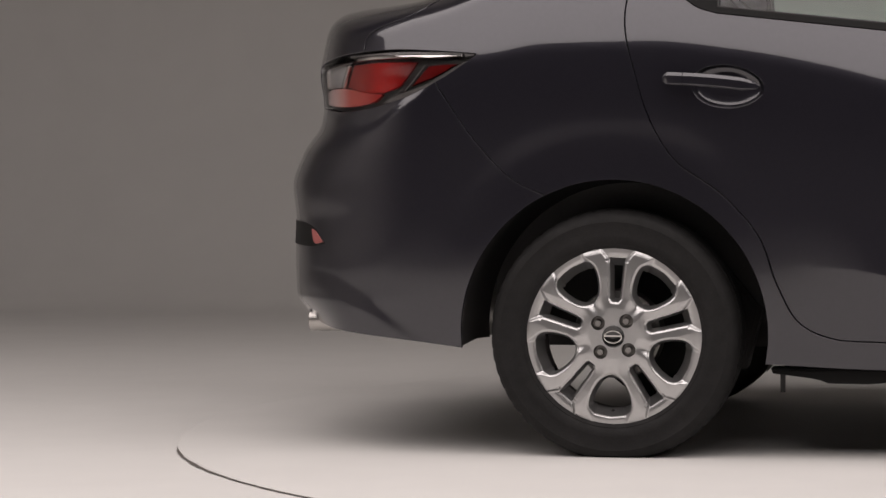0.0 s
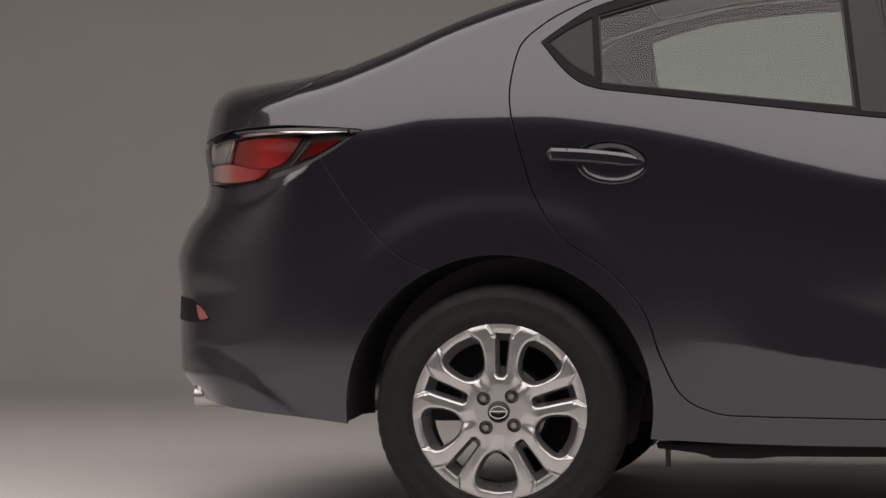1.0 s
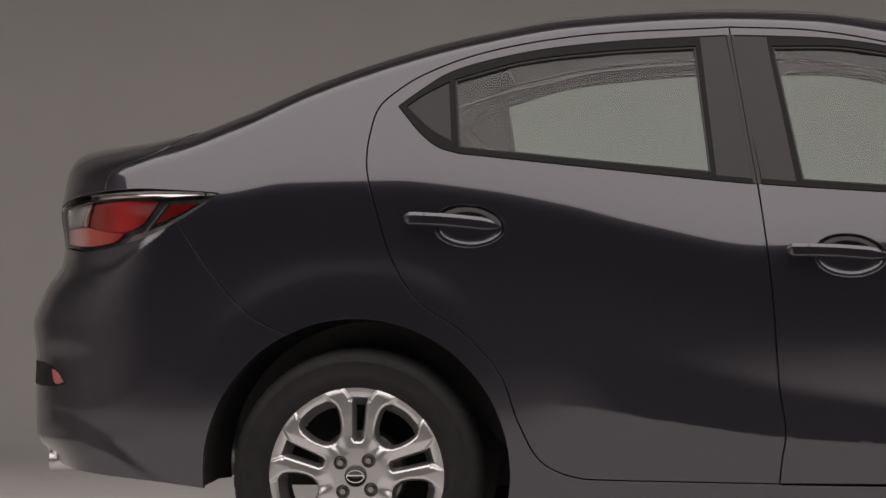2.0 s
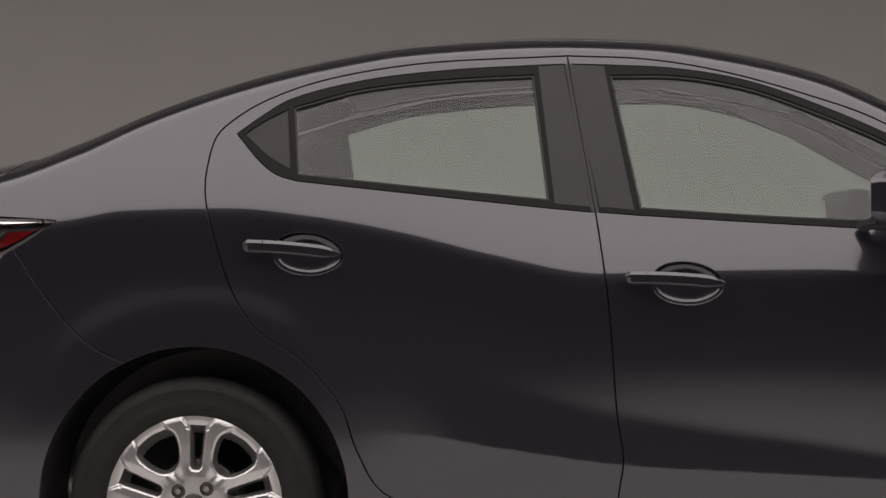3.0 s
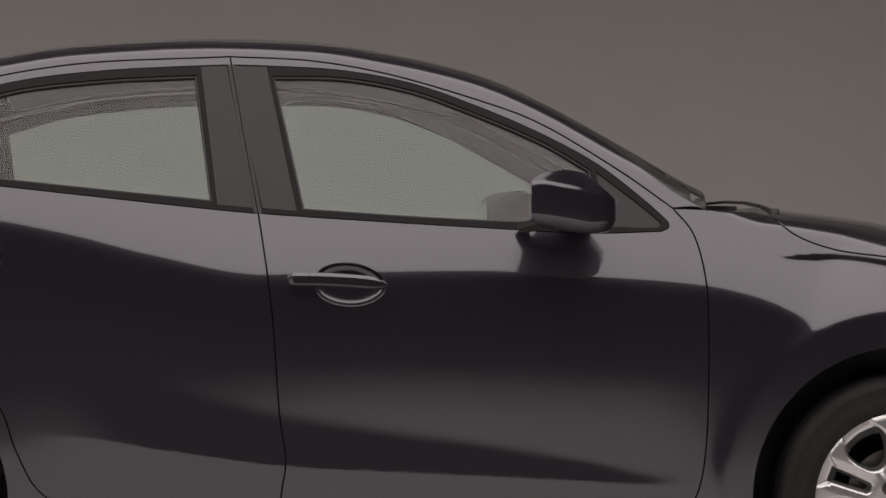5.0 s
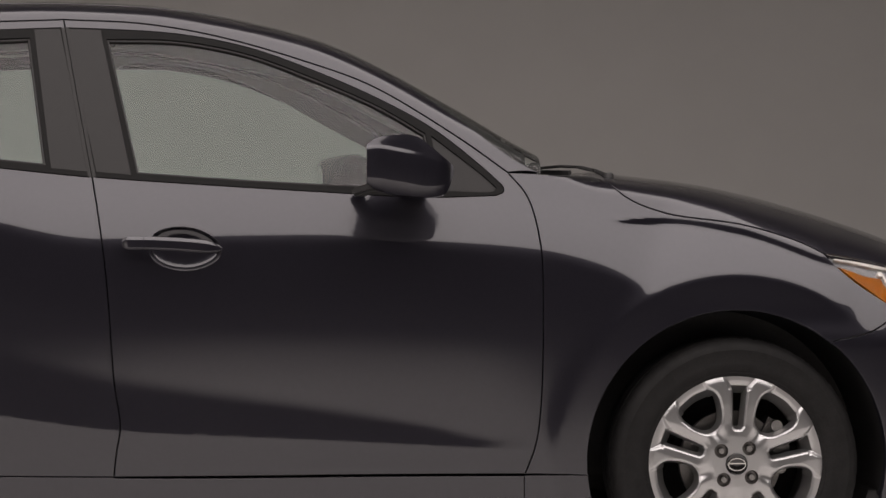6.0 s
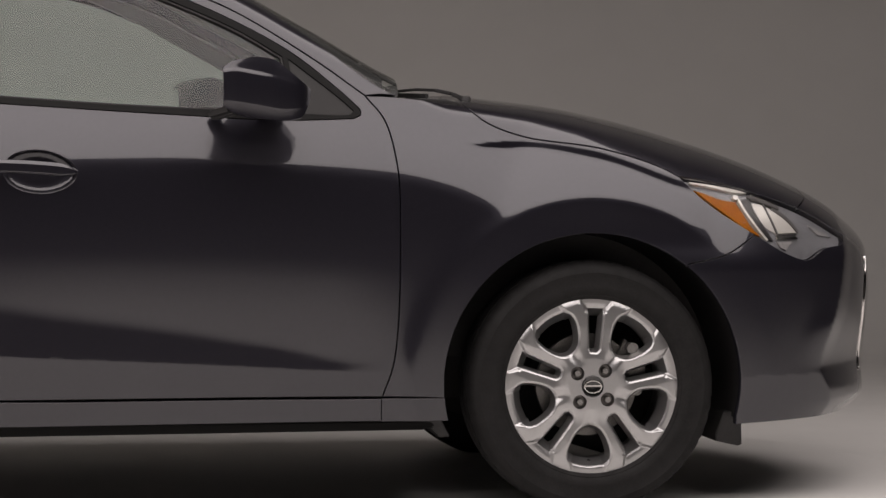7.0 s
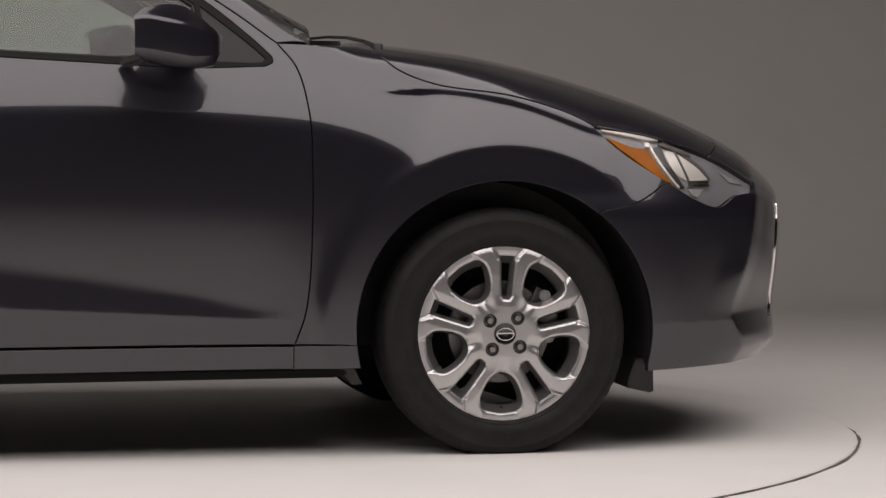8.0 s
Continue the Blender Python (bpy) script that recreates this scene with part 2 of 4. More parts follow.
def skin(u, v):
    """Point on the near-side skin (y negative) at u, v."""
    u, v = np.asarray(u, float), np.minimum(np.asarray(v, float), np.pi / 2 * .9)
    a, b = REAR + REAR_ROUND, FRONT - FRONT_ROUND
    xi = np.where(u < a, REAR + REAR_ROUND * (1 - np.cos(np.clip(np.pi / 2 - (a - u) / .62, 0, 2))), u)
    xi = np.where(u > b, FRONT - FRONT_ROUND * (1 - np.cos(np.clip(np.pi / 2 - (u - b) / .74, 0, 2))), xi)
    z = Z_LOW + (curve(xi, TOP) - Z_LOW) * np.sin(v / .9)
    return np.stack([stretch(xi, z), -half_width(xi, z), z], -1)

# ---- builders ----
import functools

from mathutils import geometry


def mesh_part(name, verts, faces, mat, parent, normals=None, label="", smooth=True):
    me = bpy.data.meshes.new(name)
    me.from_pydata([tuple(map(float, v)) for v in verts], [], [tuple(map(int, f)) for f in faces])
    me.materials.append(mat)
    me.polygons.foreach_set("use_smooth", [smooth] * len(me.polygons))
    if normals is not None:
        me.normals_split_custom_set_from_vertices([tuple(map(float, n)) for n in normals])
    ob = new(name, me)
    if parent is not None:
        ob.parent = parent
    if label:
        tagged(ob, label)
    return ob


def part(name, bm, mat, parent, label="", smooth=True, angle=35):
    """Links a bmesh as one mesh object under a thing or a part."""
    bmesh.ops.recalc_face_normals(bm, faces=bm.faces)
    for e in bm.edges:
        if len(e.link_faces) == 2 and e.calc_face_angle(0) > radians(angle):
            e.smooth = False
    me = bpy.data.meshes.new(name)
    bm.to_mesh(me)
    bm.free()
    me.materials.append(mat)
    me.polygons.foreach_set("use_smooth", [smooth] * len(me.polygons))
    ob = new(name, me)
    if parent is not None:
        ob.parent = parent
    if label:
        tagged(ob, label)
    return ob


def bar(bm, a, b, width, depth, up=(0, 0, 1), bevel=0.0):
    """A box from a to b."""
    a, b = Vector(a), Vector(b)
    d = (b - a).normalized()
    s = d.cross(Vector(up)).normalized()
    t = s.cross(d)
    vs = [bm.verts.new(p + s * i * width / 2 + t * j * depth / 2) for p in (a, b) for i, j in ((-1, -1), (1, -1), (1, 1), (-1, 1))]
    fs = [bm.faces.new([vs[k] for k in q]) for q in ((0, 1, 2, 3), (7, 6, 5, 4), (0, 4, 5, 1), (1, 5, 6, 2), (2, 6, 7, 3), (3, 7, 4, 0))]
    if bevel:
        bmesh.ops.bevel(bm, geom=list({e for f in fs for e in f.edges}), offset=bevel, segments=2, affect="EDGES")
    return bm


def lathe(bm, profile, segments=64, centre=(0, 0, 0), close=False):
    """Turns (radius, y) round the y axis."""
    rings = []
    for r, y in profile:
        rings.append([bm.verts.new((centre[0] + r * math.cos(t), centre[1] + y, centre[2] + r * math.sin(t))) for t in (2 * math.pi * k / segments for k in range(segments))])
    pairs = list(zip(rings, rings[1:])) + ([(rings[-1], rings[0])] if close else [])
    for p, q in pairs:
        for k in range(segments):
            bm.faces.new((p[k], p[(k + 1) % segments], q[(k + 1) % segments], q[k]))
    return bm


def spline(pts, step=0.012):
    """A smooth line through the points, corners only at its ends."""
    p = np.array(pts, float)
    if len(p) == 2:
        n = max(2, int(np.hypot(*(p[1] - p[0])) / step))
        return p[0] + (p[1] - p[0]) * np.linspace(0, 1, n + 1)[:, None]
    q = np.vstack([2 * p[0] - p[1], p, 2 * p[-1] - p[-2]])
    out = [p[0]]
    for i in range(1, len(q) - 2):
        a, b, c, d = q[i - 1:i + 3]
        ta, tb, tc = (max(np.hypot(*(v - u)), 1e-6) ** .5 for u, v in ((a, b), (b, c), (c, d)))
        m1 = tb * ((b - a) / ta - (c - a) / (ta + tb) + (c - b) / tb)
        m2 = tb * ((c - b) / tb - (d - b) / (tb + tc) + (d - c) / tc)
        n = max(1, int(np.hypot(*(c - b)) / step))
        t = (np.arange(1, n + 1) / n)[:, None]
        out.extend((2 * t ** 3 - 3 * t ** 2 + 1) * b + (t ** 3 - 2 * t ** 2 + t) * m1 + (-2 * t ** 3 + 3 * t ** 2) * c + (t ** 3 - t ** 2) * m2)
    return np.array(out)


def loop(*segments, step=0.006):
    """A closed outline from smooth segments, with a corner where two meet."""
    out = []
    for s in segments:
        for p in spline(s, step):
            if not out or np.hypot(*(p - out[-1])) > 1e-4:
                out.append(p)
    if np.hypot(*(out[0] - out[-1])) < 1e-4:
        out.pop()
    return np.array(out)


def ellipse(cx, cz, rx, rz, n=48, tilt=0.0, power=2.0):
    t = np.arange(n) * 2 * np.pi / n
    c, s = np.cos(t), np.sin(t)
    x, z = rx * np.sign(c) * np.abs(c) ** (2 / power), rz * np.sign(s) * np.abs(s) ** (2 / power)
    k = radians(tilt)
    return np.stack([cx + x * np.cos(k) - z * np.sin(k), cz + x * np.sin(k) + z * np.cos(k)], 1)


def area(p):
    return .5 * np.sum(p[:, 0] * np.roll(p[:, 1], -1) - np.roll(p[:, 0], -1) * p[:, 1])


def shrink(p, d):
    """Moves an outline inwards by d (outwards if negative)."""
    sign = 1 if area(p) > 0 else -1
    e = np.roll(p, -1, 0) - np.roll(p, 1, 0)
    n = np.stack([-e[:, 1], e[:, 0]], 1) * sign
    return p + d * n / np.maximum(np.hypot(*n.T), 1e-9)[:, None]


def inside(pts, loops):
    hit = np.zeros(len(pts), bool)
    for lp in loops:
        a, b = lp, np.roll(lp, -1, 0)
        for (x0, y0), (x1, y1) in zip(a, b):
            if y0 != y1:
                c = (pts[:, 1] > min(y0, y1)) & (pts[:, 1] <= max(y0, y1))
                hit ^= c & (pts[:, 0] < x0 + (pts[:, 1] - y0) * (x1 - x0) / (y1 - y0))
    return hit


def fill(loops, step, extra=None, clear=.4):
    """Triangles over an area bounded by loops, with an even grid inside."""
    allp = np.vstack(loops)
    lo, hi = allp.min(0), allp.max(0)
    gx, gy = np.meshgrid(np.arange(lo[0] + step / 2, hi[0], step), np.arange(lo[1] + step / 2, hi[1], step))
    g = np.stack([gx.ravel(), gy.ravel()], 1)
    g = g[inside(g, loops)]
    keep = np.ones(len(g), bool)
    for k in range(0, len(allp), 400):
        d = np.min(np.abs(g[:, None, :] - allp[None, k:k + 400, :]).max(2), 1)
        keep &= d > step * clear
    coords = np.vstack([allp, g[keep]] + ([extra] if extra is not None else []))
    edges, at = [], 0
    for lp in loops:
        n = len(lp)
        edges += [(at + i, at + (i + 1) % n) for i in range(n)]
        at += n
    vs, _, fs, *_ = geometry.delaunay_2d_cdt([Vector(c) for c in coords.tolist()], edges, [], 0, 1e-7)
    vs = np.array([tuple(v) for v in vs])
    fs = np.array([f[:] for f in fs])
    return vs, fs[inside(vs[fs].mean(1), loops)]


def skin_normals(u, v):
    e = 1e-4
    top = np.pi / 2 * .9 - 2e-3
    v = np.minimum(v, top)
    n = np.cross(skin(u + e, v) - skin(u - e, v), skin(u, v + e) - skin(u, v - e))
    length = np.linalg.norm(n, axis=1)
    n[length < 1e-14] = (0, 0, 1)
    return n / np.linalg.norm(n, axis=1)[:, None]


def panel(name, loops, mat, parent, far=False, whole=False, inset=0.0022, off=0.0, depth=0.016, step=0.02, label="", thin=False, folds=()):
    """A panel of the car's skin, bounded by outlines in length and height: the first is its edge, the others are openings.
    far: the far side's twin; whole: both halves in one; off: metres proud of the skin; thin: closed behind as a pane; folds: height lines that get rows of points along them."""
    cut = [shrink(lp, inset if k == 0 else -inset) for k, lp in enumerate(loops)]
    uv = [np.stack(to_uv(lp[:, 0], lp[:, 1]), 1) for lp in cut]
    clean = []
    for lp in uv:
        keep = np.hypot(*(lp - np.roll(lp, 1, 0)).T) > 2e-4
        clean.append(lp[keep])
    extra = None
    if folds:
        rows = []
        for knots in folds:
            x = np.arange(knots[0][0], knots[-1][0], .011)
            z = curve(x, knots)
            rows += [np.stack([stretch(x, z + d), z + d], 1) for d in (-.017, -.010, -.0045, 0, .0045, .010, .017)]
        extra = np.vstack(rows)
        extra = np.stack(to_uv(extra[:, 0], extra[:, 1]), 1)
        extra = extra[inside(extra, clean)]
        edge = np.vstack(clean)
        extra = extra[[np.min(np.hypot(*(edge - q).T)) > .006 for q in extra]]
    pts, tris = fill(clean, step, extra)
    n = skin_normals(*pts.T)
    p = skin(*pts.T) + n * off
    verts, norms, faces = [p], [n], [tris]
    count = len(p)
    if thin:
        verts.append(p - n * .004)
        norms.append(n)
        faces.append(tris + count)
        count *= 2
    for k, lp in enumerate(clean):
        q, m = skin(*lp.T) + skin_normals(*lp.T) * off, skin_normals(*lp.T)
        e = np.roll(q, -1, 0) - np.roll(q, 1, 0)
        out = np.cross(e, m) * (1 if area(lp) > 0 else -1) * (1 if k == 0 else -1)
        out /= np.maximum(np.linalg.norm(out, axis=1), 1e-9)[:, None]
        r = min(.0014, depth / 3)
        rings = [(q, m * .8 + out * .6), (q - m * r + out * r * .7, m * .3 + out), (q - m * depth + out * r * .7, out)]
        size = len(lp)
        for a, b in rings:
            verts.append(a)
            norms.append(b / np.linalg.norm(b, axis=1)[:, None])
        i = np.arange(size)
        j = (i + 1) % size
        for level in range(2):
            a, b = count + level * size, count + (level + 1) * size
            quad = np.stack([a + i, b + i, b + j, a + j], 1)
            ccw = (area(lp) > 0) == (k == 0)
            quad = quad if ccw else quad[:, ::-1]
            faces.append(quad)
        count += 3 * size
    v, nn = np.vstack(verts), np.vstack(norms)
    fl = [tuple(f) for block in faces for f in block]
    mv, mn, mf = v * (1, -1, 1), nn * (1, -1, 1), [f[::-1] for f in fl]
    if whole:
        v, nn, fl = np.vstack([v, mv]), np.vstack([nn, mn]), fl + [tuple(i + len(mv) for i in f) for f in mf]
    elif far:
        v, nn, fl = mv, mn, mf
    return mesh_part(name, v, fl, mat, parent, nn, label)


def at_skin(x, z, proud=0.0):
    u, w = to_uv(np.array([x]), np.array([z]))
    return (skin(u, w) + skin_normals(u, w) * proud)[0]

# ---- the studio ----
def studio_floor():
    """White floor that sweeps up into the back wall."""
    prof = [(-14, 0), (-6, 0), (0, 0), (4.5, 0)] + [(4.5 + 1.5 * math.sin(radians(a)), 1.5 - 1.5 * math.cos(radians(a))) for a in range(5, 91, 5)] + [(6.0, 4.5), (6.0, 7)]
    bm = bmesh.new()
    cols = [[bm.verts.new((x, y, z - .006)) for y, z in prof] for x in (-14, -7, 0, 7, 14)]
    for p, q in zip(cols, cols[1:]):
        for i in range(len(prof) - 1):
            bm.faces.new((p[i], q[i], q[i + 1], p[i + 1]))
    ob = part("floor", bm, FLOOR, None, angle=60)
    return tagged(ob, "seamless white painted studio floor curving up into the wall", "floor", kind="structure")


def studio_shell():
    # unseen walls: white west, dark east and south are set for the paint's reflections
    for name, lo, hi in (("wall_south", (-14, -14.2, 0), (14, -14, 7)), ("wall_west", (-9.2, -14, 0), (-9, 6.2, 7)), ("wall_east", (14, -14, 0), (14.2, 6.2, 7)),
                         ("wall_north", (-14, 6.05, 0), (14, 6.2, 7)), ("ceiling", (-14.2, -14.2, 7), (14.2, 6.2, 7.2))):
        bm = bmesh.new()
        bmesh.ops.create_cube(bm, size=1)
        for v in bm.verts:
            v.co = Vector([(a + b) / 2 + c * (b - a) for a, b, c in zip(lo, hi, v.co)])
        tagged(part(name, bm, {"wall_west": FLOOR, "wall_east": EAST, "wall_south": EAST}.get(name, STUDIO), None), ("white painted studio wall" if name == "wall_west" else ("dark unseen studio wall" if name in ("wall_east", "wall_south") else "grey painted studio " + name.split("_")[0])), name.split("_")[0], kind="structure")


def turntable():
    """Round platform let into the floor, with an uneven dark gap round it."""
    c, r = (-.10, .02), 2.447
    bm = bmesh.new()
    lathe(bm, [(.0005, 0), (.8, 0), (1.6, 0), (r - .01, 0), (r - .002, -.0015), (r, -.0055)], 220)
    for v in bm.verts:
        k = 1 + (.0011 * noise.noise((v.co.x * 6, v.co.z * 6, 0)) + .0006 * noise.noise((v.co.x * 40, v.co.z * 40, 3)) if v.co.xz.length > 2 else 0)
        v.co = Vector((c[0] + v.co.x * k, c[1] + v.co.z * k, v.co.y))
    disc = tagged(part("turntable", bm, FLOOR, None, angle=60), "white painted round turntable flush with the studio floor", "turntable", kind="structure")
    bm = bmesh.new()
    a, b = [], []
    for k in range(361):
        t = radians(196.8 + 155 * k / 360)
        fade = min(1, k / 6, (360 - k) / 6)
        d = Vector((math.cos(t), math.sin(t)))
        wob = noise.noise((d.x * 14, d.y * 14, 1)) + .6 * noise.noise((d.x * 60, d.y * 60, 2))
        a.append(bm.verts.new((c[0] + d.x * (r - .004), c[1] + d.y * (r - .004), -.0035)))
        b.append(bm.verts.new((c[0] + d.x * (r + (.007 + .005 * wob) * fade), c[1] + d.y * (r + (.007 + .005 * wob) * fade), -.0035)))
    for k in range(360):
        bm.faces.new((a[k], a[k + 1], b[k + 1], b[k]))
    gap = part("gap", bm, GAP, disc, "dirty ragged gap along the platform edge")
    return disc


studio_floor()
studio_shell()
turntable()

# ---- the car ----
car = tagged(new("car"), "dark grey metallic four-door sedan with silver alloy wheels", "car")

# seams, as (length, height) on the near side
DOOR_TOP_REAR = [(-.369, 1.411), (-.743, 1.39), (-.984, 1.346), (-1.12, 1.295), (-1.185, 1.255), (-1.232, 1.21), (-1.252, 1.14), (-1.256, 1.065), (-1.228, .946), (-1.186, .821), (-1.13, .734), (-1.012, .648), (-.923, .544), (-.882, .433), (-.827, .337), (-.748, .299), (-.64, .291), (-.541, .289), (-.247, .284)]
B_SEAM = [(-.369, 1.411), (-.335, 1.215), (-.296, 1.005), (-.265, .781), (-.245, .512), (-.231, .409), (-.241, .34), (-.247, .284)]
DOOR_TOP_FRONT = [(-.369, 1.411), (-.172, 1.401), (.013, 1.369), (.237, 1.303), (.395, 1.243), (.6, 1.117), (.727, 1.024)]
DOOR_NOSE = [(.727, 1.024), (.773, .963), (.799, .851), (.804, .671), (.796, .435), (.783, .35), (.758, .281)]
DOOR_FOOT = [(.758, .281), (.45, .283), (0, .283), (-.247, .284)]
SCREEN_EDGE = [(.805, 1.024), (.739, 1.062), (.609, 1.162), (.407, 1.305), (.27, 1.385)]
ROOF_EDGE = [(.27, 1.385), (0, 1.432), (-.4, 1.455), (-.75, 1.439), (-1.0, 1.396)]
BACKLIGHT_EDGE = [(-1.0, 1.396), (-1.27, 1.322), (-1.5, 1.237), (-1.74, 1.142)]
BOOT_EDGE = [(-1.74, 1.142), (-1.787, 1.106), (-1.919, 1.047), (-1.93, 1.007)]
LAMP_TOP = [(-1.93, 1.007), (-1.835, 1.011), (-1.72, 1.006), (-1.625, .999)]
LAMP_FOOT = [(-1.625, .999), (-1.698, .949), (-1.786, .903), (-1.882, .873), (-2.0, .857), (-2.115, .868)]
BUMPER_REAR_SEAM = [(-1.73, .931), (-1.627, .783), (-1.534, .688), (-1.452, .648)]
BONNET_SEAM = [(.98, 1.0), (1.032, .957), (1.128, .921), (1.314, .892), (1.455, .849), (1.512, .821)]
HEAD_TOP = [(1.512, .821), (1.599, .807), (1.676, .791), (1.843, .739), (1.99, .667)]
HEAD_FOOT = [(1.512, .821), (1.59, .75), (1.705, .675), (1.791, .627), (1.854, .61), (1.911, .638), (1.975, .648), (1.99, .667)]
BUMPER_FRONT_SEAM = [(1.705, .675), (1.624, .627), (1.523, .603)]


def arch(wx, r, a0, a1):
    """Edge of a wheel opening between two angles."""
    return [(wx + r * math.cos(radians(a)), AXLE + .006 + r * math.sin(radians(a))) for a in np.linspace(a0, a1, 14)]


RA = arch(-1.285, .380, 116, -11)
RB = arch(-1.285, .380, 116, 184)
FA = arch(1.285, .374, 51, 184.5)
SILL_END = arch(1.285, .374, 184.5, 193)
FB = arch(1.285, .374, 51, -13)

DLO_R = loop([(-1.183, 1.213), (-1.115, 1.263), (-1.055, 1.299), (-.881, 1.346), (-.669, 1.373), (-.442, 1.386), (-.3755, 1.389)],
             [(-.3755, 1.389), (-.3415, 1.215), (-.3035, 1.014)], [(-.3035, 1.014), (-.413, 1.025), (-.729, 1.06), (-1.03, 1.094)], [(-1.03, 1.094), (-1.08, 1.11), (-1.121, 1.141), (-1.183, 1.213)])
GLASS_R = loop([(-1.046, 1.281), (-.879, 1.326), (-.668, 1.351), (-.452, 1.363)], [(-.452, 1.363), (-.41, 1.044)], [(-.41, 1.044), (-.73, 1.077), (-1.03, 1.110)], [(-1.03, 1.110), (-1.046, 1.281)])
QUARTER_R = loop([(-1.164, 1.213), (-1.12, 1.243), (-1.06, 1.275)], [(-1.06, 1.275), (-1.047, 1.125)], [(-1.047, 1.125), (-1.1, 1.155), (-1.164, 1.213)])
PILLAR_R = loop([(-.442, 1.3845), (-.3775, 1.3868)], [(-.3775, 1.3868), (-.3435, 1.215), (-.307, 1.026)], [(-.307, 1.026), (-.398, 1.035)], [(-.398, 1.035), (-.442, 1.3845)])
DLO_F = loop([(-.3625, 1.389), (-.269, 1.386), (-.087, 1.374), (.083, 1.341), (.25, 1.281), (.415, 1.207), (.546, 1.132), (.664, 1.036), (.712, .99)],
             [(.712, .99), (.714, .977), (.695, .967)], [(.695, .967), (.52, .963), (.242, .978), (-.187, 1.006), (-.2885, 1.014)], [(-.2885, 1.014), (-.3285, 1.215), (-.3625, 1.389)])
GLASS_F = loop([(-.262, 1.361), (-.087, 1.357), (.082, 1.325), (.249, 1.263), (.414, 1.189), (.525, 1.122)], [(.525, 1.122), (.55, .984)], [(.55, .984), (.368, .989), (.104, 1.002), (-.188, 1.023)], [(-.188, 1.023), (-.262, 1.361)])
SAIL_F = loop([(.54, 1.116), (.66, 1.02), (.697, .986)], [(.697, .986), (.69, .978), (.56, .979)], [(.56, .979), (.54, 1.116)])
PILLAR_F = loop([(-.3605, 1.3868), (-.277, 1.3845)], [(-.277, 1.3845), (-.202, 1.018)], [(-.202, 1.018), (-.2875, 1.026)], [(-.2875, 1.026), (-.3270, 1.215), (-.3605, 1.3868)])
CUP_R, CUP_F = (-1.0, .914, .086, .0515), (-.073, .838, .086, .0515)
REAR_DOOR = loop(DOOR_TOP_REAR, B_SEAM[::-1])
FRONT_DOOR = loop(DOOR_TOP_FRONT, DOOR_NOSE, DOOR_FOOT, B_SEAM[::-1])
BODY_SIDE = loop([(.757, .220), (.757, .277)], [(x, z - .004) for x, z in DOOR_FOOT[:-1]] + [(-.247, .282)], DOOR_TOP_REAR[::-1], DOOR_TOP_FRONT, [(.727, 1.024), (.77, 1.027), (.805, 1.024)], SCREEN_EDGE, ROOF_EDGE, BACKLIGHT_EDGE, BOOT_EDGE,
                 LAMP_TOP, [(-1.625, .999), (-1.698, .949), (-1.73, .931)], BUMPER_REAR_SEAM, RA, [RA[-1], (-.6, .220), (.757, .220)])
FENDER = loop([FA[-1], (.86, .2795), (.757, .281)], DOOR_NOSE[::-1], [(.727, 1.024), (.80, 1.021), (.98, 1.0)], BONNET_SEAM, [(1.512, .821), (1.59, .75), (1.705, .675)], BUMPER_FRONT_SEAM, FA)
SILL_TIP = loop([(.757, .220), (.757, .277)], [(.757, .277), (.86, .2775), SILL_END[0]], SILL_END, [SILL_END[-1], (.757, .220)])
ROOF = loop(ROOF_EDGE, [(-1.0, 1.396), (-.97, 1.7)], [(-.97, 1.7), (.16, 1.7)], [(.16, 1.7), (.27, 1.385)])
SCREEN = loop(SCREEN_EDGE, [(.27, 1.385), (.16, 1.7)], [(.16, 1.7), (.95, 1.7)], [(.95, 1.7), (.805, 1.024)])
BACKLIGHT = loop(BACKLIGHT_EDGE, [(-1.74, 1.142), (-1.72, 1.7)], [(-1.72, 1.7), (-.97, 1.7)], [(-.97, 1.7), (-1.0, 1.396)])
BOOT = loop(BOOT_EDGE, [(-1.93, 1.007), (-2.03, .995), (-2.115, .975)], [(-2.115, .975), (-2.115, .868)], [(-2.115, .868), (-2.5, .866)], [(-2.5, .866), (-2.5, 1.7)], [(-2.5, 1.7), (-1.72, 1.7)], [(-1.72, 1.7), (-1.74, 1.142)])
TAIL_LAMP = loop(LAMP_TOP[::-1], [(-1.93, 1.007), (-2.03, .995), (-2.115, .975)], [(-2.115, .975), (-2.115, .868)], LAMP_FOOT[::-1])
REAR_BUMPER = loop(BUMPER_REAR_SEAM[::-1], [(-1.73, .931), (-1.786, .903), (-1.882, .873), (-2.0, .857), (-2.115, .868)], [(-2.115, .868), (-2.5, .866)], [(-2.5, .866), (-2.5, .33)], [(-2.5, .33), (-2.2, .325), (-2.012, .304), (-1.791, .284), (-1.664, .268)], RB[::-1])
BONNET = loop(BONNET_SEAM, HEAD_TOP[:4], [(1.843, .739), (1.893, .763)], [(1.893, .763), (2.03, 1.7)], [(2.03, 1.7), (.95, 1.7)], [(.95, 1.7), (.98, 1.0)])
HEADLAMP = loop(HEAD_TOP, HEAD_FOOT[::-1])
FRONT_BUMPER = loop(BUMPER_FRONT_SEAM[::-1], HEAD_FOOT[2:], [(1.99, .667), (1.843, .739)], [(1.843, .739), (1.893, .763)], [(1.893, .763), (2.03, 1.7)], [(2.03, 1.7), (2.5, 1.7)], [(2.5, 1.7), (2.5, .2)], [(2.5, .2), (2.1, .195), (1.95, .205), (1.827, .205), (1.65, .200)], FB[::-1])


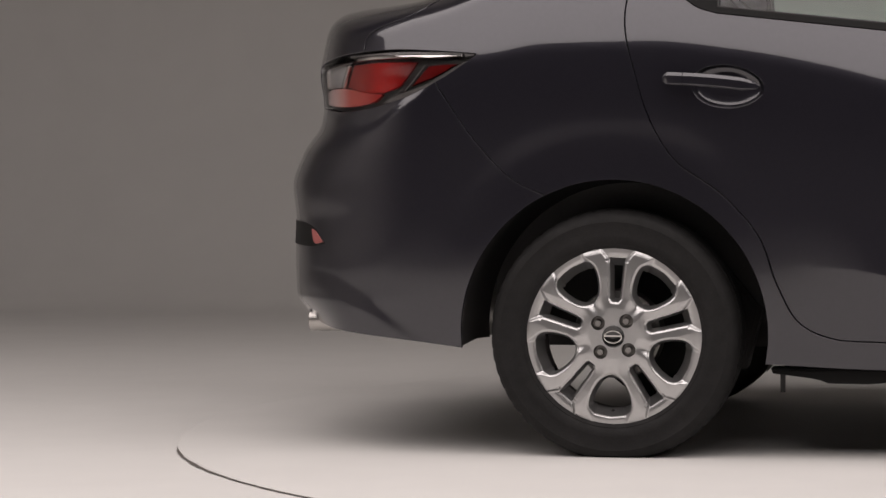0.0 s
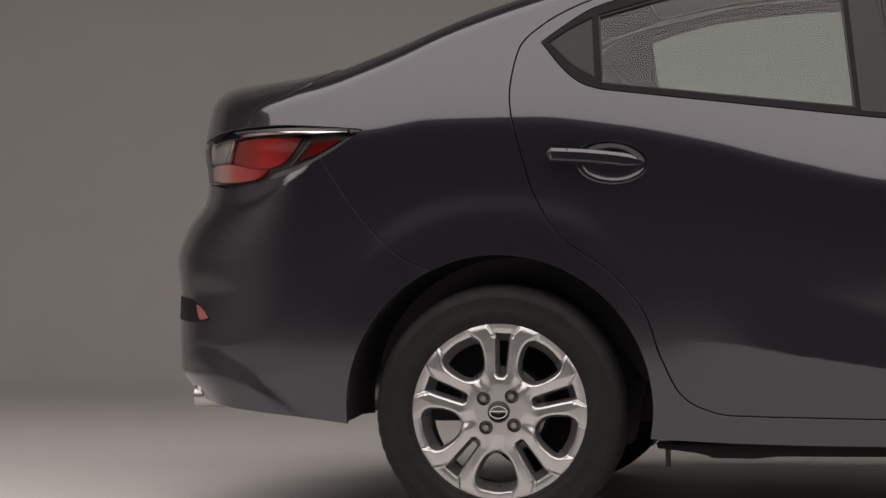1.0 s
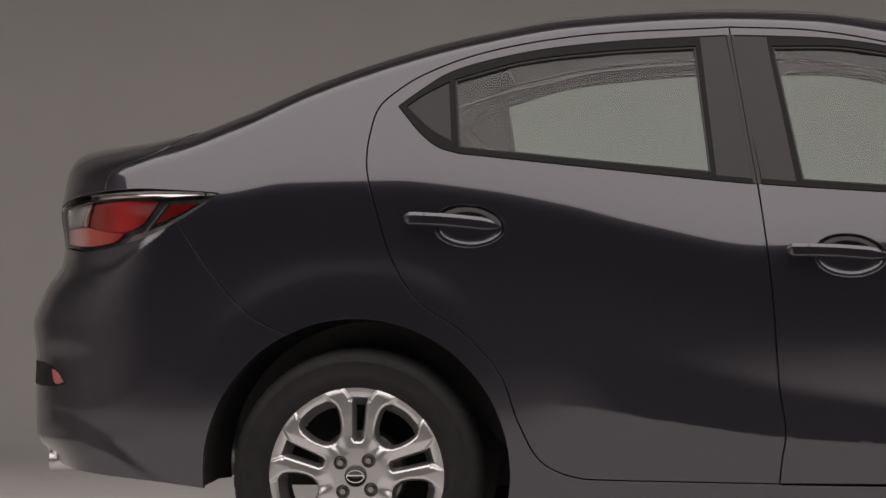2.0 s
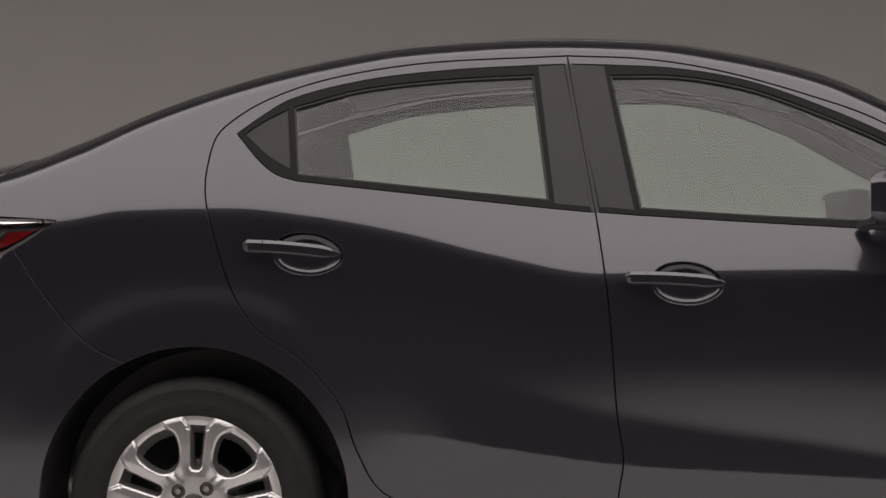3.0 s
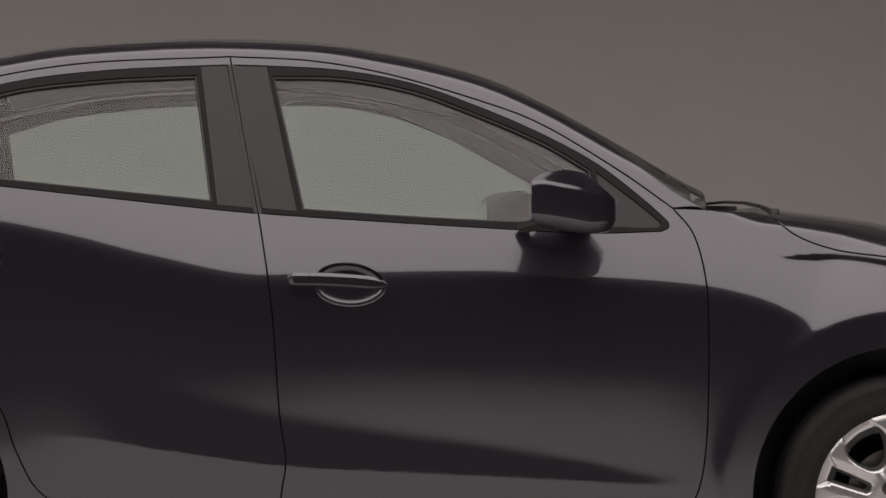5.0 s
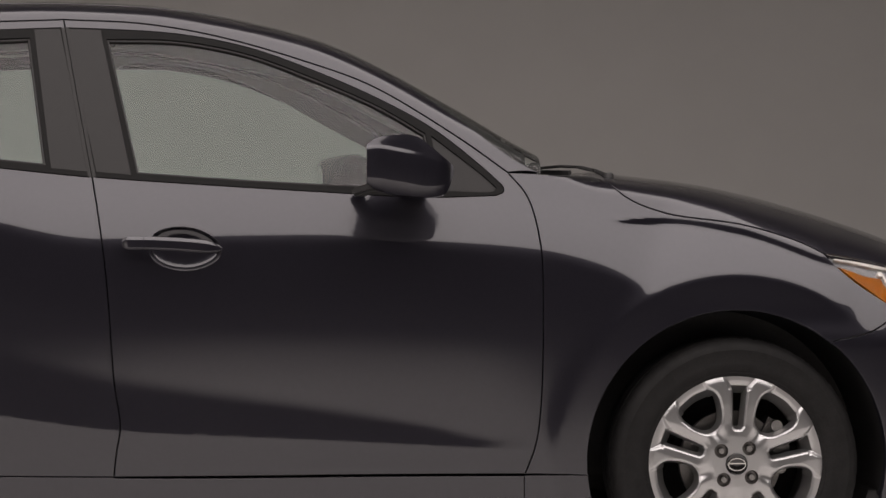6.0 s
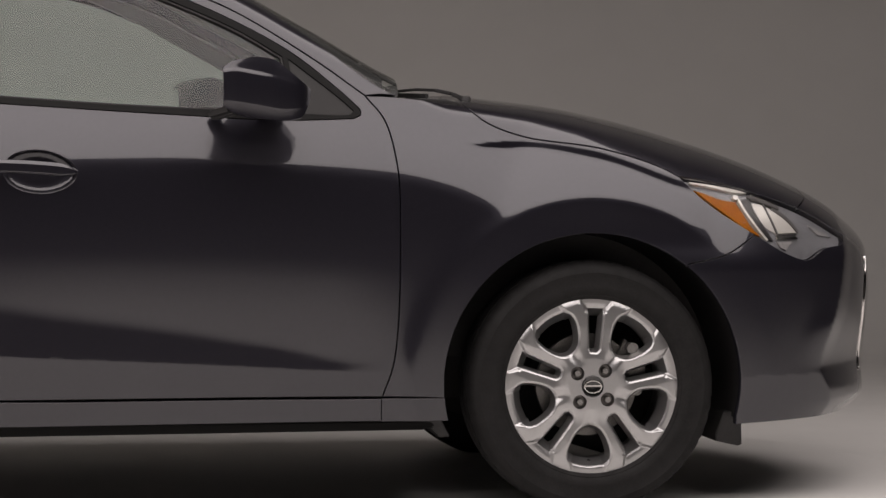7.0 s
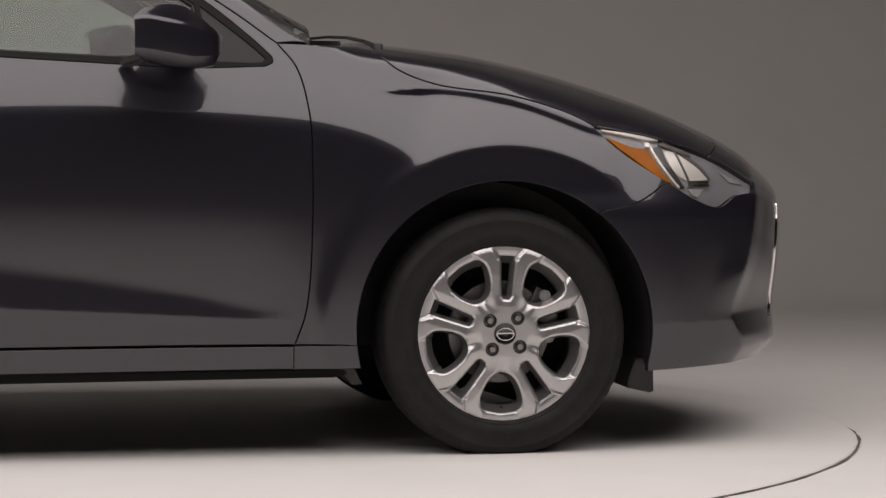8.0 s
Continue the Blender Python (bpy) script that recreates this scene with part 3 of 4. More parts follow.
def cup_outline(cup):
    """Outline of a handle cup: blunt behind, drawn to a point in front."""
    p = ellipse(cup[0], cup[1], cup[2], cup[3], 48, 0, 2.3)
    k = np.clip((p[:, 0] - cup[0]) / cup[2], 0, 1)
    z = p[:, 1] - cup[1]
    p[:, 1] = cup[1] + z * (1 - .22 * k ** 1.5) - .05 * (p[:, 0] - cup[0])
    return p


def handle(parent, cup, x0, z0, x1, z1, s):
    """Pull handle over a scooped cup, with a split cap at its back end."""
    y = at_skin((x0 + x1) / 2, (z0 + z1) / 2)[1]
    bm = bmesh.new()
    c = at_skin(cup[0], cup[1])
    rim = cup_outline(cup)
    rings = []
    for k, (sc, d) in enumerate(((1.06, -.0016), (1.03, -.0013), (1.012, -.0036), (.985, -.016), (.95, -.024), (.86, -.030), (.5, -.032), (.15, -.032))):
        ring = []
        for x, z in rim:
            px, pz = cup[0] + (x - cup[0]) * sc, cup[1] + (z - cup[1]) * sc
            pz += .12 * cup[3] * (1 - sc) if k > 2 else 0
            q = at_skin(px, pz) if k < 3 else c
            ring.append(bm.verts.new((px, -s * (q[1] - d), pz)))
        rings.append(ring)
    for a, b in zip(rings, rings[1:]):
        for k in range(48):
            bm.faces.new((a[k], a[(k + 1) % 48], b[(k + 1) % 48], b[k]))
    bm.faces.new(rings[-1])
    part("handle_cup", bm, PAINT, parent, "scooped cup behind the handle", angle=80)
    # the grip: a bevelled section drawn along a shallow bow
    section = ((-.008, .013), (-.002, .0166), (.003, .0160), (.0082, .0104), (.0098, .0080), (.0098, -.0100), (.0088, -.0122), (.004, -.0152), (-.003, -.0156), (-.008, -.011))
    n = len(section)
    for name, t0, t1 in (("handle_cap", 0, .215), ("handle", .222, 1.0)):
        bm = bmesh.new()
        rings = []
        for i in range(21):
            t = t0 + (t1 - t0) * i / 20
            end = min(1, ((t + .004) / .06)) ** .45 * min(1, (1.004 - t) / .18) ** .45
            x, z = x0 + (x1 - x0) * t, z0 + (z1 - z0) * t + .004 * math.sin(math.pi * t)
            out = y - .014 - .026 * math.sin(math.pi * min(1, t * .97 + .015)) ** .6
            rings.append([bm.verts.new((x, -s * (out - o * (.4 + .6 * end)), z + h * end)) for o, h in section])
        for a, b in zip(rings, rings[1:]):
            for k in range(n):
                bm.faces.new((a[k], a[(k + 1) % n], b[(k + 1) % n], b[k]))
        bm.faces.new(rings[0])
        bm.faces.new(rings[-1])
        part(name, bm, PAINT, parent, "painted pull handle" if name == "handle" else "", angle=22)


def mirror(parent, s):
    """Door mirror: a creased shell that narrows forwards, on a black foot."""
    # along the shell: x, lowest, lower fold, upper fold and top heights, outer and inner depth
    low = [(.366, .994), (.38, .981), (.40, .973), (.445, .962), (.508, .958), (.544, .964), (.56, .985), (.572, 1.012)]
    hem = [(.366, 1.006), (.40, 1.002), (.45, .993), (.504, .984), (.548, .988), (.572, 1.022)]
    fold = [(.366, 1.081), (.387, 1.084), (.44, 1.075), (.48, 1.065), (.52, 1.051), (.556, 1.041), (.572, 1.035)]
    top = [(.366, 1.086), (.38, 1.098), (.397, 1.105), (.441, 1.1125), (.478, 1.106), (.509, 1.084), (.557, 1.047), (.572, 1.038)]
    outer = [(.366, 1.022), (.40, 1.034), (.46, 1.036), (.52, 1.022), (.556, .992), (.572, .955)]
    inner = [(.366, .868), (.44, .862), (.52, .872), (.556, .90), (.572, .935)]
    bm = bmesh.new()
    rings = []
    for x in list(np.linspace(.366, .56, 26)) + [.565, .569, .572]:
        b, h, f, t, o, i = (float(curve(x, k)) for k in (low, hem, fold, top, outer, inner))
        w = o - i
        step = .0004 + .0042 * (1 - float(ramp(x, .42, .50)))
        e = o - .0022 - step
        sec = [(i + .12 * w, b + .3 * (h - b)), (i + .5 * w, b), (o - .12 * w, b), (o - .021 * w, b + .07 * (h - b)), (o - .016 * w, h - .003), (o - .009 * w, h + .002),
               (o - .002 * w, h + .3 * (f - h)), (o, h + .55 * (f - h)), (o - .0016, f - .009), (o - .0022, f - .0045), (e, f), (e - .0006, f + .08 * (t - f)), (e - .0020, f + .40 * (t - f)), (e - .0038, f + .72 * (t - f)), (e - .0055, f + .95 * (t - f)), (e - .030, t), (i + .10 * w, t - .02 * (t - f)),
               (i + .03 * w, t - .12 * (t - f)), (i, h + .5 * (f - h)), (i + .01 * w, h + .05 * (f - h))]
        back = max(0, 1 - (x - .366) / .15)
        rings.append([bm.verts.new((x - .010 * (d - .87) / .16 * max(0, 1 - (x - .366) / .12) + .055 * back * max(0, 1 - 2 * (d - i) / w) * max(0, (z - b) / (t - b)), s * d, z)) for d, z in sec])
    n = len(rings[0])
    cover = bmesh.new()
    under = [[cover.verts.new(v.co) for v in ring[:6]] for ring in rings]
    for a, b in zip(rings, rings[1:]):
        for k in range(5, n):
            bm.faces.new((a[k], a[(k + 1) % n], b[(k + 1) % n], b[k]))
    for a, b in zip(under, under[1:]):
        for k in range(5):
            cover.faces.new((a[k], a[k + 1], b[k + 1], b[k]))
    bm.faces.new(rings[0])
    bm.faces.new(rings[-1])
    body = part("mirror", bm, PAINT, parent, "painted door mirror shell with a black foot", angle=48)
    part("lower_cover", cover, PAINT, body, "dark lower cover", angle=24)
    bm = bmesh.new()
    bar(bm, (.350, s * .80, .974), (.400, s * .93, .990), .035, .022, bevel=.006)
    bar(bm, (.485, s * .79, .974), (.485, s * .94, .980), .075, .020, bevel=.008)
    part("foot", bm, PLASTIC, body, "black plastic mirror foot")
    bm = bmesh.new()
    bmesh.ops.create_circle(bm, cap_ends=True, radius=1, segments=32)
    for v in bm.verts:
        v.co = Vector((.3595 - .004 * v.co.x, s * (.945 + v.co.x * .066), 1.043 + v.co.y * .038))
    part("mirror_glass", bm, CHROME, body, "mirror pane")
    return body


def side_panels(far):
    fine = .035 if far else .0125
    panel("body_side", [BODY_SIDE], PAINT, car, far, step=fine, folds=() if far else (SHOULDER[1:5],), label="one-piece side with sill, rear wing and roof pillars")
    panel("front_wing", [FENDER], PAINT, car, far, step=fine)
    panel("sill_tip", [SILL_TIP], PAINT, car, far, inset=.0008, step=fine, label="sill end behind the front wheel")
    for name, outline, dlo, cup, hx in (("front_door", FRONT_DOOR, DLO_F, CUP_F, (-.226, .852, .017, .838)), ("rear_door", REAR_DOOR, DLO_R, CUP_R, (-1.159, .934, -.921, .913))):
        d = panel(name, [outline, dlo, cup_outline(cup)], PAINT, car, far, step=fine, folds=() if far else (CREASE[1:-1], SHOULDER[4:-5]))
        s = 1 if far else -1
        handle(d, cup, *hx, s)
        front = name == "front_door"
        gl, pl, tri = (GLASS_F, PILLAR_F, SAIL_F) if front else (GLASS_R, PILLAR_R, QUARTER_R)
        panel("window_trim", [dlo, gl, pl, tri], SEAL, d, far, inset=.0006, off=.0005, depth=.02, step=.02, label="black window surround")
        panel("window", [gl], WINDOW, d, far, inset=-.004, off=-.012, depth=.004, step=.04, label="clear greenish window pane").visible_shadow = False
        panel("pillar_cover", [pl], TRIM, d, far, inset=.0006, off=.001, depth=.012, label="black pillar cover")
        k, seam = (1 if front else -1), [(-.3655, 1.389), (-.335, 1.215), (-.298, 1.014)]
        strip = loop([(x + k * .0012, z) for x, z in seam], [(x + k * e, z) for (x, z), e in ((seam[2], .0012), (seam[2], .0095))], [(x + k * .0095, z) for x, z in seam[::-1]], [(seam[0][0] + k * .0095, seam[0][1]), (seam[0][0] + k * .0012, seam[0][1])])
        panel("pillar_edge", [strip], TRIM, d, far, inset=0, off=.0016, depth=.006, label="black strip beside the door gap")
        panel("corner_cover", [tri], TRIM, d, far, inset=.0008, off=-.003, depth=.01, label="black three-cornered cover")
        rub = shrink(gl, -.006)
        panel("seal", [rub, shrink(gl, .004)], PLASTIC, d, far, inset=0, off=-.004, depth=.012, label="rubber window seal")
        low = np.array([(x, min(z, 1.03 if not front else .965)) for x, z in shrink(outline, -.03)])
        keep = np.hypot(*(low - np.roll(low, 1, 0)).T) > 1e-3
        panel("inner_panel", [low[keep]], DARK, d, far, inset=0, off=-.034, depth=.004, step=.05)
        if front:
            mirror(car, s)


side_panels(False)
side_panels(True)

# ---- bonnet, boot, roof, bumpers and screens ----
panel("roof", [ROOF], PAINT, car, whole=True)
panel("bonnet", [BONNET], PAINT, car, whole=True, step=.014)
panel("boot_lid", [BOOT], PAINT, car, whole=True)
rear_bumper = panel("rear_bumper", [REAR_BUMPER], PAINT, car, whole=True, step=.009, folds=(FOLD,))
front_bumper = panel("front_bumper", [FRONT_BUMPER], PAINT, car, whole=True, step=.009)
panel("windscreen", [SCREEN], SCREEN_GLASS, car, whole=True, inset=-.002, off=-.003, depth=.004, step=.04, label="clear windscreen").visible_shadow = False
panel("rear_window", [BACKLIGHT], WINDOW, car, whole=True, inset=-.002, off=-.003, depth=.004, step=.04, label="clear rear window").visible_shadow = False
# dark bands round the screens, headlining and inner pillar covers
panel("windscreen_band", [shrink(SCREEN, -.006), shrink(SCREEN, .035)], DARK, car, whole=True, inset=0, off=-.009, depth=.003, step=.05)
panel("rear_window_band", [shrink(BACKLIGHT, -.006), shrink(BACKLIGHT, .035)], DARK, car, whole=True, inset=0, off=-.009, depth=.003, step=.05)
panel("headlining", [ROOF], LINING, car, whole=True, inset=-.03, off=-.035, depth=.004, step=.05, label="light grey headlining")
UPPER = loop([(.74, 1.035), (.62, 1.14), (.41, 1.28), (.24, 1.36), (0, 1.42), (-.37, 1.445), (-.75, 1.43), (-1.0, 1.388), (-1.3, 1.285), (-1.5, 1.19)], [(-1.5, 1.19), (-1.5, 1.02)], [(-1.5, 1.02), (-.4, .955), (.3, .93), (.72, .93)], [(.72, .95), (.74, 1.035)])
INNER_R = loop([(-1.205, 1.305), (-.90, 1.386), (-.668, 1.409), (-.452, 1.417)], [(-.452, 1.417), (-.405, .985)], [(-.405, .985), (-.73, 1.02), (-1.185, 1.062)], [(-1.185, 1.062), (-1.205, 1.305)])
INNER_F = loop([(-.255, 1.36), (-.235, 1.382), (-.19, 1.39), (-.087, 1.388), (.04, 1.366), (.2, 1.30), (.36, 1.215), (.515, 1.13)], [(.515, 1.13), (.57, .97)], [(.57, .97), (.1, .985), (-.17, 1.0)], [(-.17, 1.0), (-.255, 1.36)])
for far in (False, True):
    panel("pillar_backing", [loop([(-.40, 1.405), (-.33, 1.41)], [(-.33, 1.41), (-.30, 1.215), (-.26, .99)], [(-.26, .99), (-.33, .99)], [(-.33, .99), (-.37, 1.215), (-.40, 1.405)])], DARK, car, far, inset=0, off=-.026, depth=.003, step=.03)
    panel("pillar_lining", [UPPER, INNER_R, INNER_F], LINING, car, far, inset=0, off=-.060, depth=.006, step=.04, label="light grey pillar lining")


def solid(name, outline, y0, y1, mat, parent, bevel=0.003, label=""):
    """A plate with a flat outline in length and height, between two depths."""
    bm = bmesh.new()
    a = [bm.verts.new((x, y0, z)) for x, z in outline]
    b = [bm.verts.new((x, y1, z)) for x, z in outline]
    n = len(outline)
    faces = [bm.faces.new(a), bm.faces.new(b[::-1])]
    for i in range(n):
        bm.faces.new((a[i], b[i], b[(i + 1) % n], a[(i + 1) % n]))
    if bevel:
        bmesh.ops.bevel(bm, geom=[e for f in faces for e in f.edges], offset=bevel, segments=2, affect="EDGES")
    return part(name, bm, mat, parent, label)


# ---- lamps ----
def ring_of(*pts):
    """An outline with straight sides."""
    return loop(*[[p, q] for p, q in zip(pts, pts[1:] + pts[:1])])


def tail_lamp(far):
    lamp = panel("tail_lamp", [TAIL_LAMP], SMOKE, car, far, off=-.022, depth=.02, label="wrap-round tail lamp with chrome strip and red lens")
    strip = loop([(-2.10, .972), (-2.046, .985), (-1.97, .993), (-1.868, .999), (-1.748, 1.000), (-1.665, .998)], [(-1.665, .998), (-1.66, .994)], [(-1.66, .994), (-1.777, .989), (-1.866, .988), (-1.949, .983), (-2.028, .974), (-2.10, .962)], [(-2.10, .962), (-2.10, .972)])
    panel("chrome_strip", [strip], CHROME, lamp, far, off=-.004, depth=.012, step=.008, label="chrome strip")
    upper = loop([(-1.98, .998), (-1.868, 1.005), (-1.748, 1.006), (-1.66, 1.003)], [(-1.66, 1.003), (-1.662, .9985)], [(-1.662, .9985), (-1.748, 1.0005), (-1.868, .9995), (-1.98, .995)], [(-1.98, .995), (-1.98, .998)])
    panel("upper_strip", [upper], LAMP_RIM, lamp, far, inset=0, off=-.004, depth=.012, step=.01, label="grey strip above the chrome")
    end = loop([(-1.657, 1.003), (-1.63, 1.001)], [(-1.63, 1.001), (-1.632, .995)], [(-1.632, .995), (-1.654, .994)], [(-1.654, .994), (-1.657, 1.003)])
    panel("strip_end", [end], LAMP_RIM, lamp, far, inset=0, off=-.005, depth=.01, step=.01, label="grey end of the strip")
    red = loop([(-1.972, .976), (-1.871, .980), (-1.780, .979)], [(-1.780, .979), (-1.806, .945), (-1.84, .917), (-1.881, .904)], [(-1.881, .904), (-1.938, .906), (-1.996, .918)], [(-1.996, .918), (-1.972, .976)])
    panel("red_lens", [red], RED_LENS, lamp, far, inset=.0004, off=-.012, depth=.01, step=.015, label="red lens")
    tip = loop([(-1.748, .972), (-1.717, .976), (-1.672, .977)], [(-1.672, .977), (-1.726, .946), (-1.801, .920)], [(-1.801, .920), (-1.748, .972)])
    panel("red_tip", [tip], DEEP_RED, lamp, far, off=-.012, depth=.01, step=.015, label="dark red lens")
    bar_line = ring_of((-1.760, .972), (-1.757, .972), (-1.812, .910), (-1.815, .910))
    panel("divider", [bar_line], LAMP_RIM, lamp, far, inset=0, off=-.010, depth=.008, step=.01, label="thin grey divider")
    clear = loop([(-2.113, .955), (-2.041, .976), (-1.998, .978)], [(-1.998, .978), (-2.024, .917)], [(-2.024, .917), (-2.113, .909)], [(-2.113, .909), (-2.113, .955)])
    panel("clear_segment", [clear], SILVER_LENS, lamp, far, off=-.012, depth=.01, step=.015, label="pale silvery segment")
    panel("bezel", [ring_of((-1.994, .975), (-1.986, .975), (-2.012, .916), (-2.021, .916))], CHROME, lamp, far, inset=0, off=-.008, depth=.012, step=.008, label="bright upright bezel")
    panel("end_bezel", [ring_of((-2.089, .962), (-2.084, .962), (-2.092, .912), (-2.098, .912))], CHROME, lamp, far, inset=0, off=-.008, depth=.012, step=.008, label="bright upright bezel")
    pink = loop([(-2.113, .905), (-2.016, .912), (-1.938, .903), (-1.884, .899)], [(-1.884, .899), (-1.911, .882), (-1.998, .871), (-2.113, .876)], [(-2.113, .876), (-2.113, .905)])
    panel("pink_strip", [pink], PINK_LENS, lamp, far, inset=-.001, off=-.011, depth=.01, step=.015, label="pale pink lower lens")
    rim = loop([(-1.86, .893), (-1.80, .912), (-1.73, .941), (-1.66, .981)], [(-1.66, .981), (-1.64, .985)], [(-1.64, .985), (-1.73, .925), (-1.80, .893), (-1.88, .876)], [(-1.88, .876), (-1.86, .893)])
    panel("lower_rim", [rim], LAMP_RIM, lamp, far, inset=.001, off=-.014, depth=.008, step=.015, label="grey lower rim")
    panel("cover", [TAIL_LAMP], LENS, lamp, far, inset=.003, off=-.001, depth=.003, step=.02, label="clear cover", thin=True).visible_shadow = False


def headlamp(far):
    lamp = panel("headlamp", [HEADLAMP], HEAD_BODY, car, far, off=-0.0130, depth=.03, step=.015, label="clear headlamp with amber marker and chrome reflector")
    amber = loop([(1.553, .788), (1.58, .781), (1.621, .766), (1.662, .759)], [(1.662, .759), (1.676, .734), (1.699, .695), (1.722, .670)], [(1.722, .670), (1.687, .687), (1.623, .733), (1.553, .788)])
    panel("amber_marker", [amber], AMBER, lamp, far, inset=.001, off=-0.0050, depth=.012, step=.015, label="amber side marker")
    upper = loop([(1.545, .810), (1.60, .803), (1.676, .789), (1.70, .782)], [(1.70, .782), (1.676, .782), (1.60, .797), (1.545, .806)], [(1.545, .806), (1.545, .810)])
    panel("side_strip", [upper], REFLECTOR, lamp, far, inset=0, off=-0.0050, depth=.01, step=.008, label="bright upper strip")
    panel("bezel", [loop([(1.667, .772), (1.672, .771), (1.684, .744), (1.712, .700), (1.742, .662)], [(1.742, .662), (1.737, .660)], [(1.737, .660), (1.708, .697), (1.680, .740), (1.667, .772)])], REFLECTOR, lamp, far, inset=0, off=-0.0040, depth=.014, step=.006, label="chrome bezel")
    panel("dark_band", [loop([(1.682, .766), (1.704, .768), (1.714, .734), (1.737, .697), (1.760, .660)], [(1.760, .660), (1.744, .661)], [(1.744, .661), (1.714, .702), (1.690, .738), (1.682, .766)])], SMOKE, lamp, far, inset=.001, off=-0.0080, depth=.01, step=.01, label="black band")
    bowl = loop([(1.711, .758), (1.734, .757), (1.766, .741), (1.808, .711), (1.834, .681)], [(1.834, .681), (1.768, .679)], [(1.768, .679), (1.740, .695), (1.717, .734), (1.711, .758)])
    panel("reflector", [bowl], REFLECTOR, lamp, far, inset=.001, off=-0.0100, depth=.008, step=.012, label="chrome reflector bowl")
    bowl_edge = loop([(1.766, .742), (1.808, .713), (1.836, .681)], [(1.836, .681), (1.842, .683)], [(1.842, .683), (1.812, .720), (1.770, .750)], [(1.770, .750), (1.766, .742)])
    panel("bowl_edge", [bowl_edge], LAMP_RIM, lamp, far, inset=0, off=-0.0090, depth=.01, step=.008, label="dark edge of the bowl")
    for z in (.676, .670, .664):
        panel("fin", [ring_of((1.768, z + .0018), (1.832, z + .0032), (1.832, z), (1.768, z - .0012))], CHROME, lamp, far, inset=0, off=-0.0070, depth=.014, step=.01, label="chrome fin")
    panel("upright_fin", [ring_of((1.737, .768), (1.7405, .768), (1.774, .680), (1.770, .680))], LAMP_RIM, lamp, far, inset=0, off=-0.0070, depth=.01, step=.01, label="thin upright fin")
    panel("top_bar", [ring_of((1.704, .778), (1.791, .747), (1.787, .740), (1.70, .771))], LAMP_RIM, lamp, far, inset=0, off=-0.0060, depth=.01, step=.01, label="dark upper bar")
    panel("top_line", [ring_of((1.712, .779), (1.775, .757), (1.774, .7545), (1.711, .776))], CHROME, lamp, far, inset=0, off=-0.0045, depth=.01, step=.01, label="bright line")
    panel("lattice", [ring_of((1.770, .658), (1.815, .658), (1.794, .637), (1.780, .643))], SILVER_LENS, lamp, far, inset=0, off=-0.0080, depth=.01, step=.01, label="frosted lower lens")
    panel("facet", [ring_of((1.876, .699), (1.947, .669), (1.904, .674))], SILVER_LENS, lamp, far, inset=0, off=-0.0090, depth=.008, step=.012, label="pale facet")
    panel("bulb", [ellipse(1.664, .770, .007, .006, 16)], REFLECTOR, lamp, far, inset=0, off=-0.0030, depth=.012, step=.006, label="small bright bulb")
    panel("cover", [HEADLAMP], LENS, lamp, far, inset=.003, off=.001, depth=.003, step=.02, label="clear cover", thin=True).visible_shadow = False
    return lamp


for far in (False, True):
    tail_lamp(far)
    headlamp(far)
    s = 1 if far else -1
    # flat dark panel stands for the shaded slot round the rear bumper's reflector
    slot = loop([(-2.19, .572), (-2.12, .57), (-2.08, .556), (-2.045, .523)], [(-2.045, .523), (-2.08, .514), (-2.19, .512)], [(-2.19, .512), (-2.19, .572)])
    r = panel("recess_panel", [slot], SEAL, rear_bumper, far, inset=0, off=.0015, depth=.01, step=.015, label="flat dark panel for the shaded slot round a red reflector")
    red = loop([(-2.092, .556), (-2.078, .552), (-2.05, .526)], [(-2.05, .526), (-2.08, .522), (-2.092, .556)])
    panel("reflector", [red], REFLEX, rear_bumper, far, inset=0, off=.003, depth=.004, step=.01, label="red reflector")


# ---- under the car ----
def well(wx, far):
    """Dark liner of a wheel opening."""
    s = 1 if far else -1
    bm = bmesh.new()
    a, b, c = [], [], []
    for k in range(33):
        t = radians(-14 + (208 if wx > 0 else 199) * k / 32)
        p = (wx + .386 * math.cos(t), AXLE + .006 + .386 * math.sin(t))
        a.append(bm.verts.new((p[0], -s * -.795, p[1])))
        b.append(bm.verts.new((p[0] * .999, -s * -.60, p[1] + .004)))
        c.append(bm.verts.new((wx + (p[0] - wx) * .95, -s * -.52, AXLE + (p[1] - AXLE) * .95)))
    for p, q in ((a, b), (b, c)):
        for k in range(32):
            bm.faces.new((p[k], p[k + 1], q[k + 1], q[k]))
    # inner wall of the opening, above the axle
    low = [bm.verts.new((v.co.x, v.co.y, max(.33, min(v.co.z, .36)))) for v in c]
    for k in range(4, 28):
        bm.faces.new((c[k], c[k + 1], low[k + 1], low[k]))
    part("wheel_liner", bm, PLASTIC, car, "black wheel arch liner")


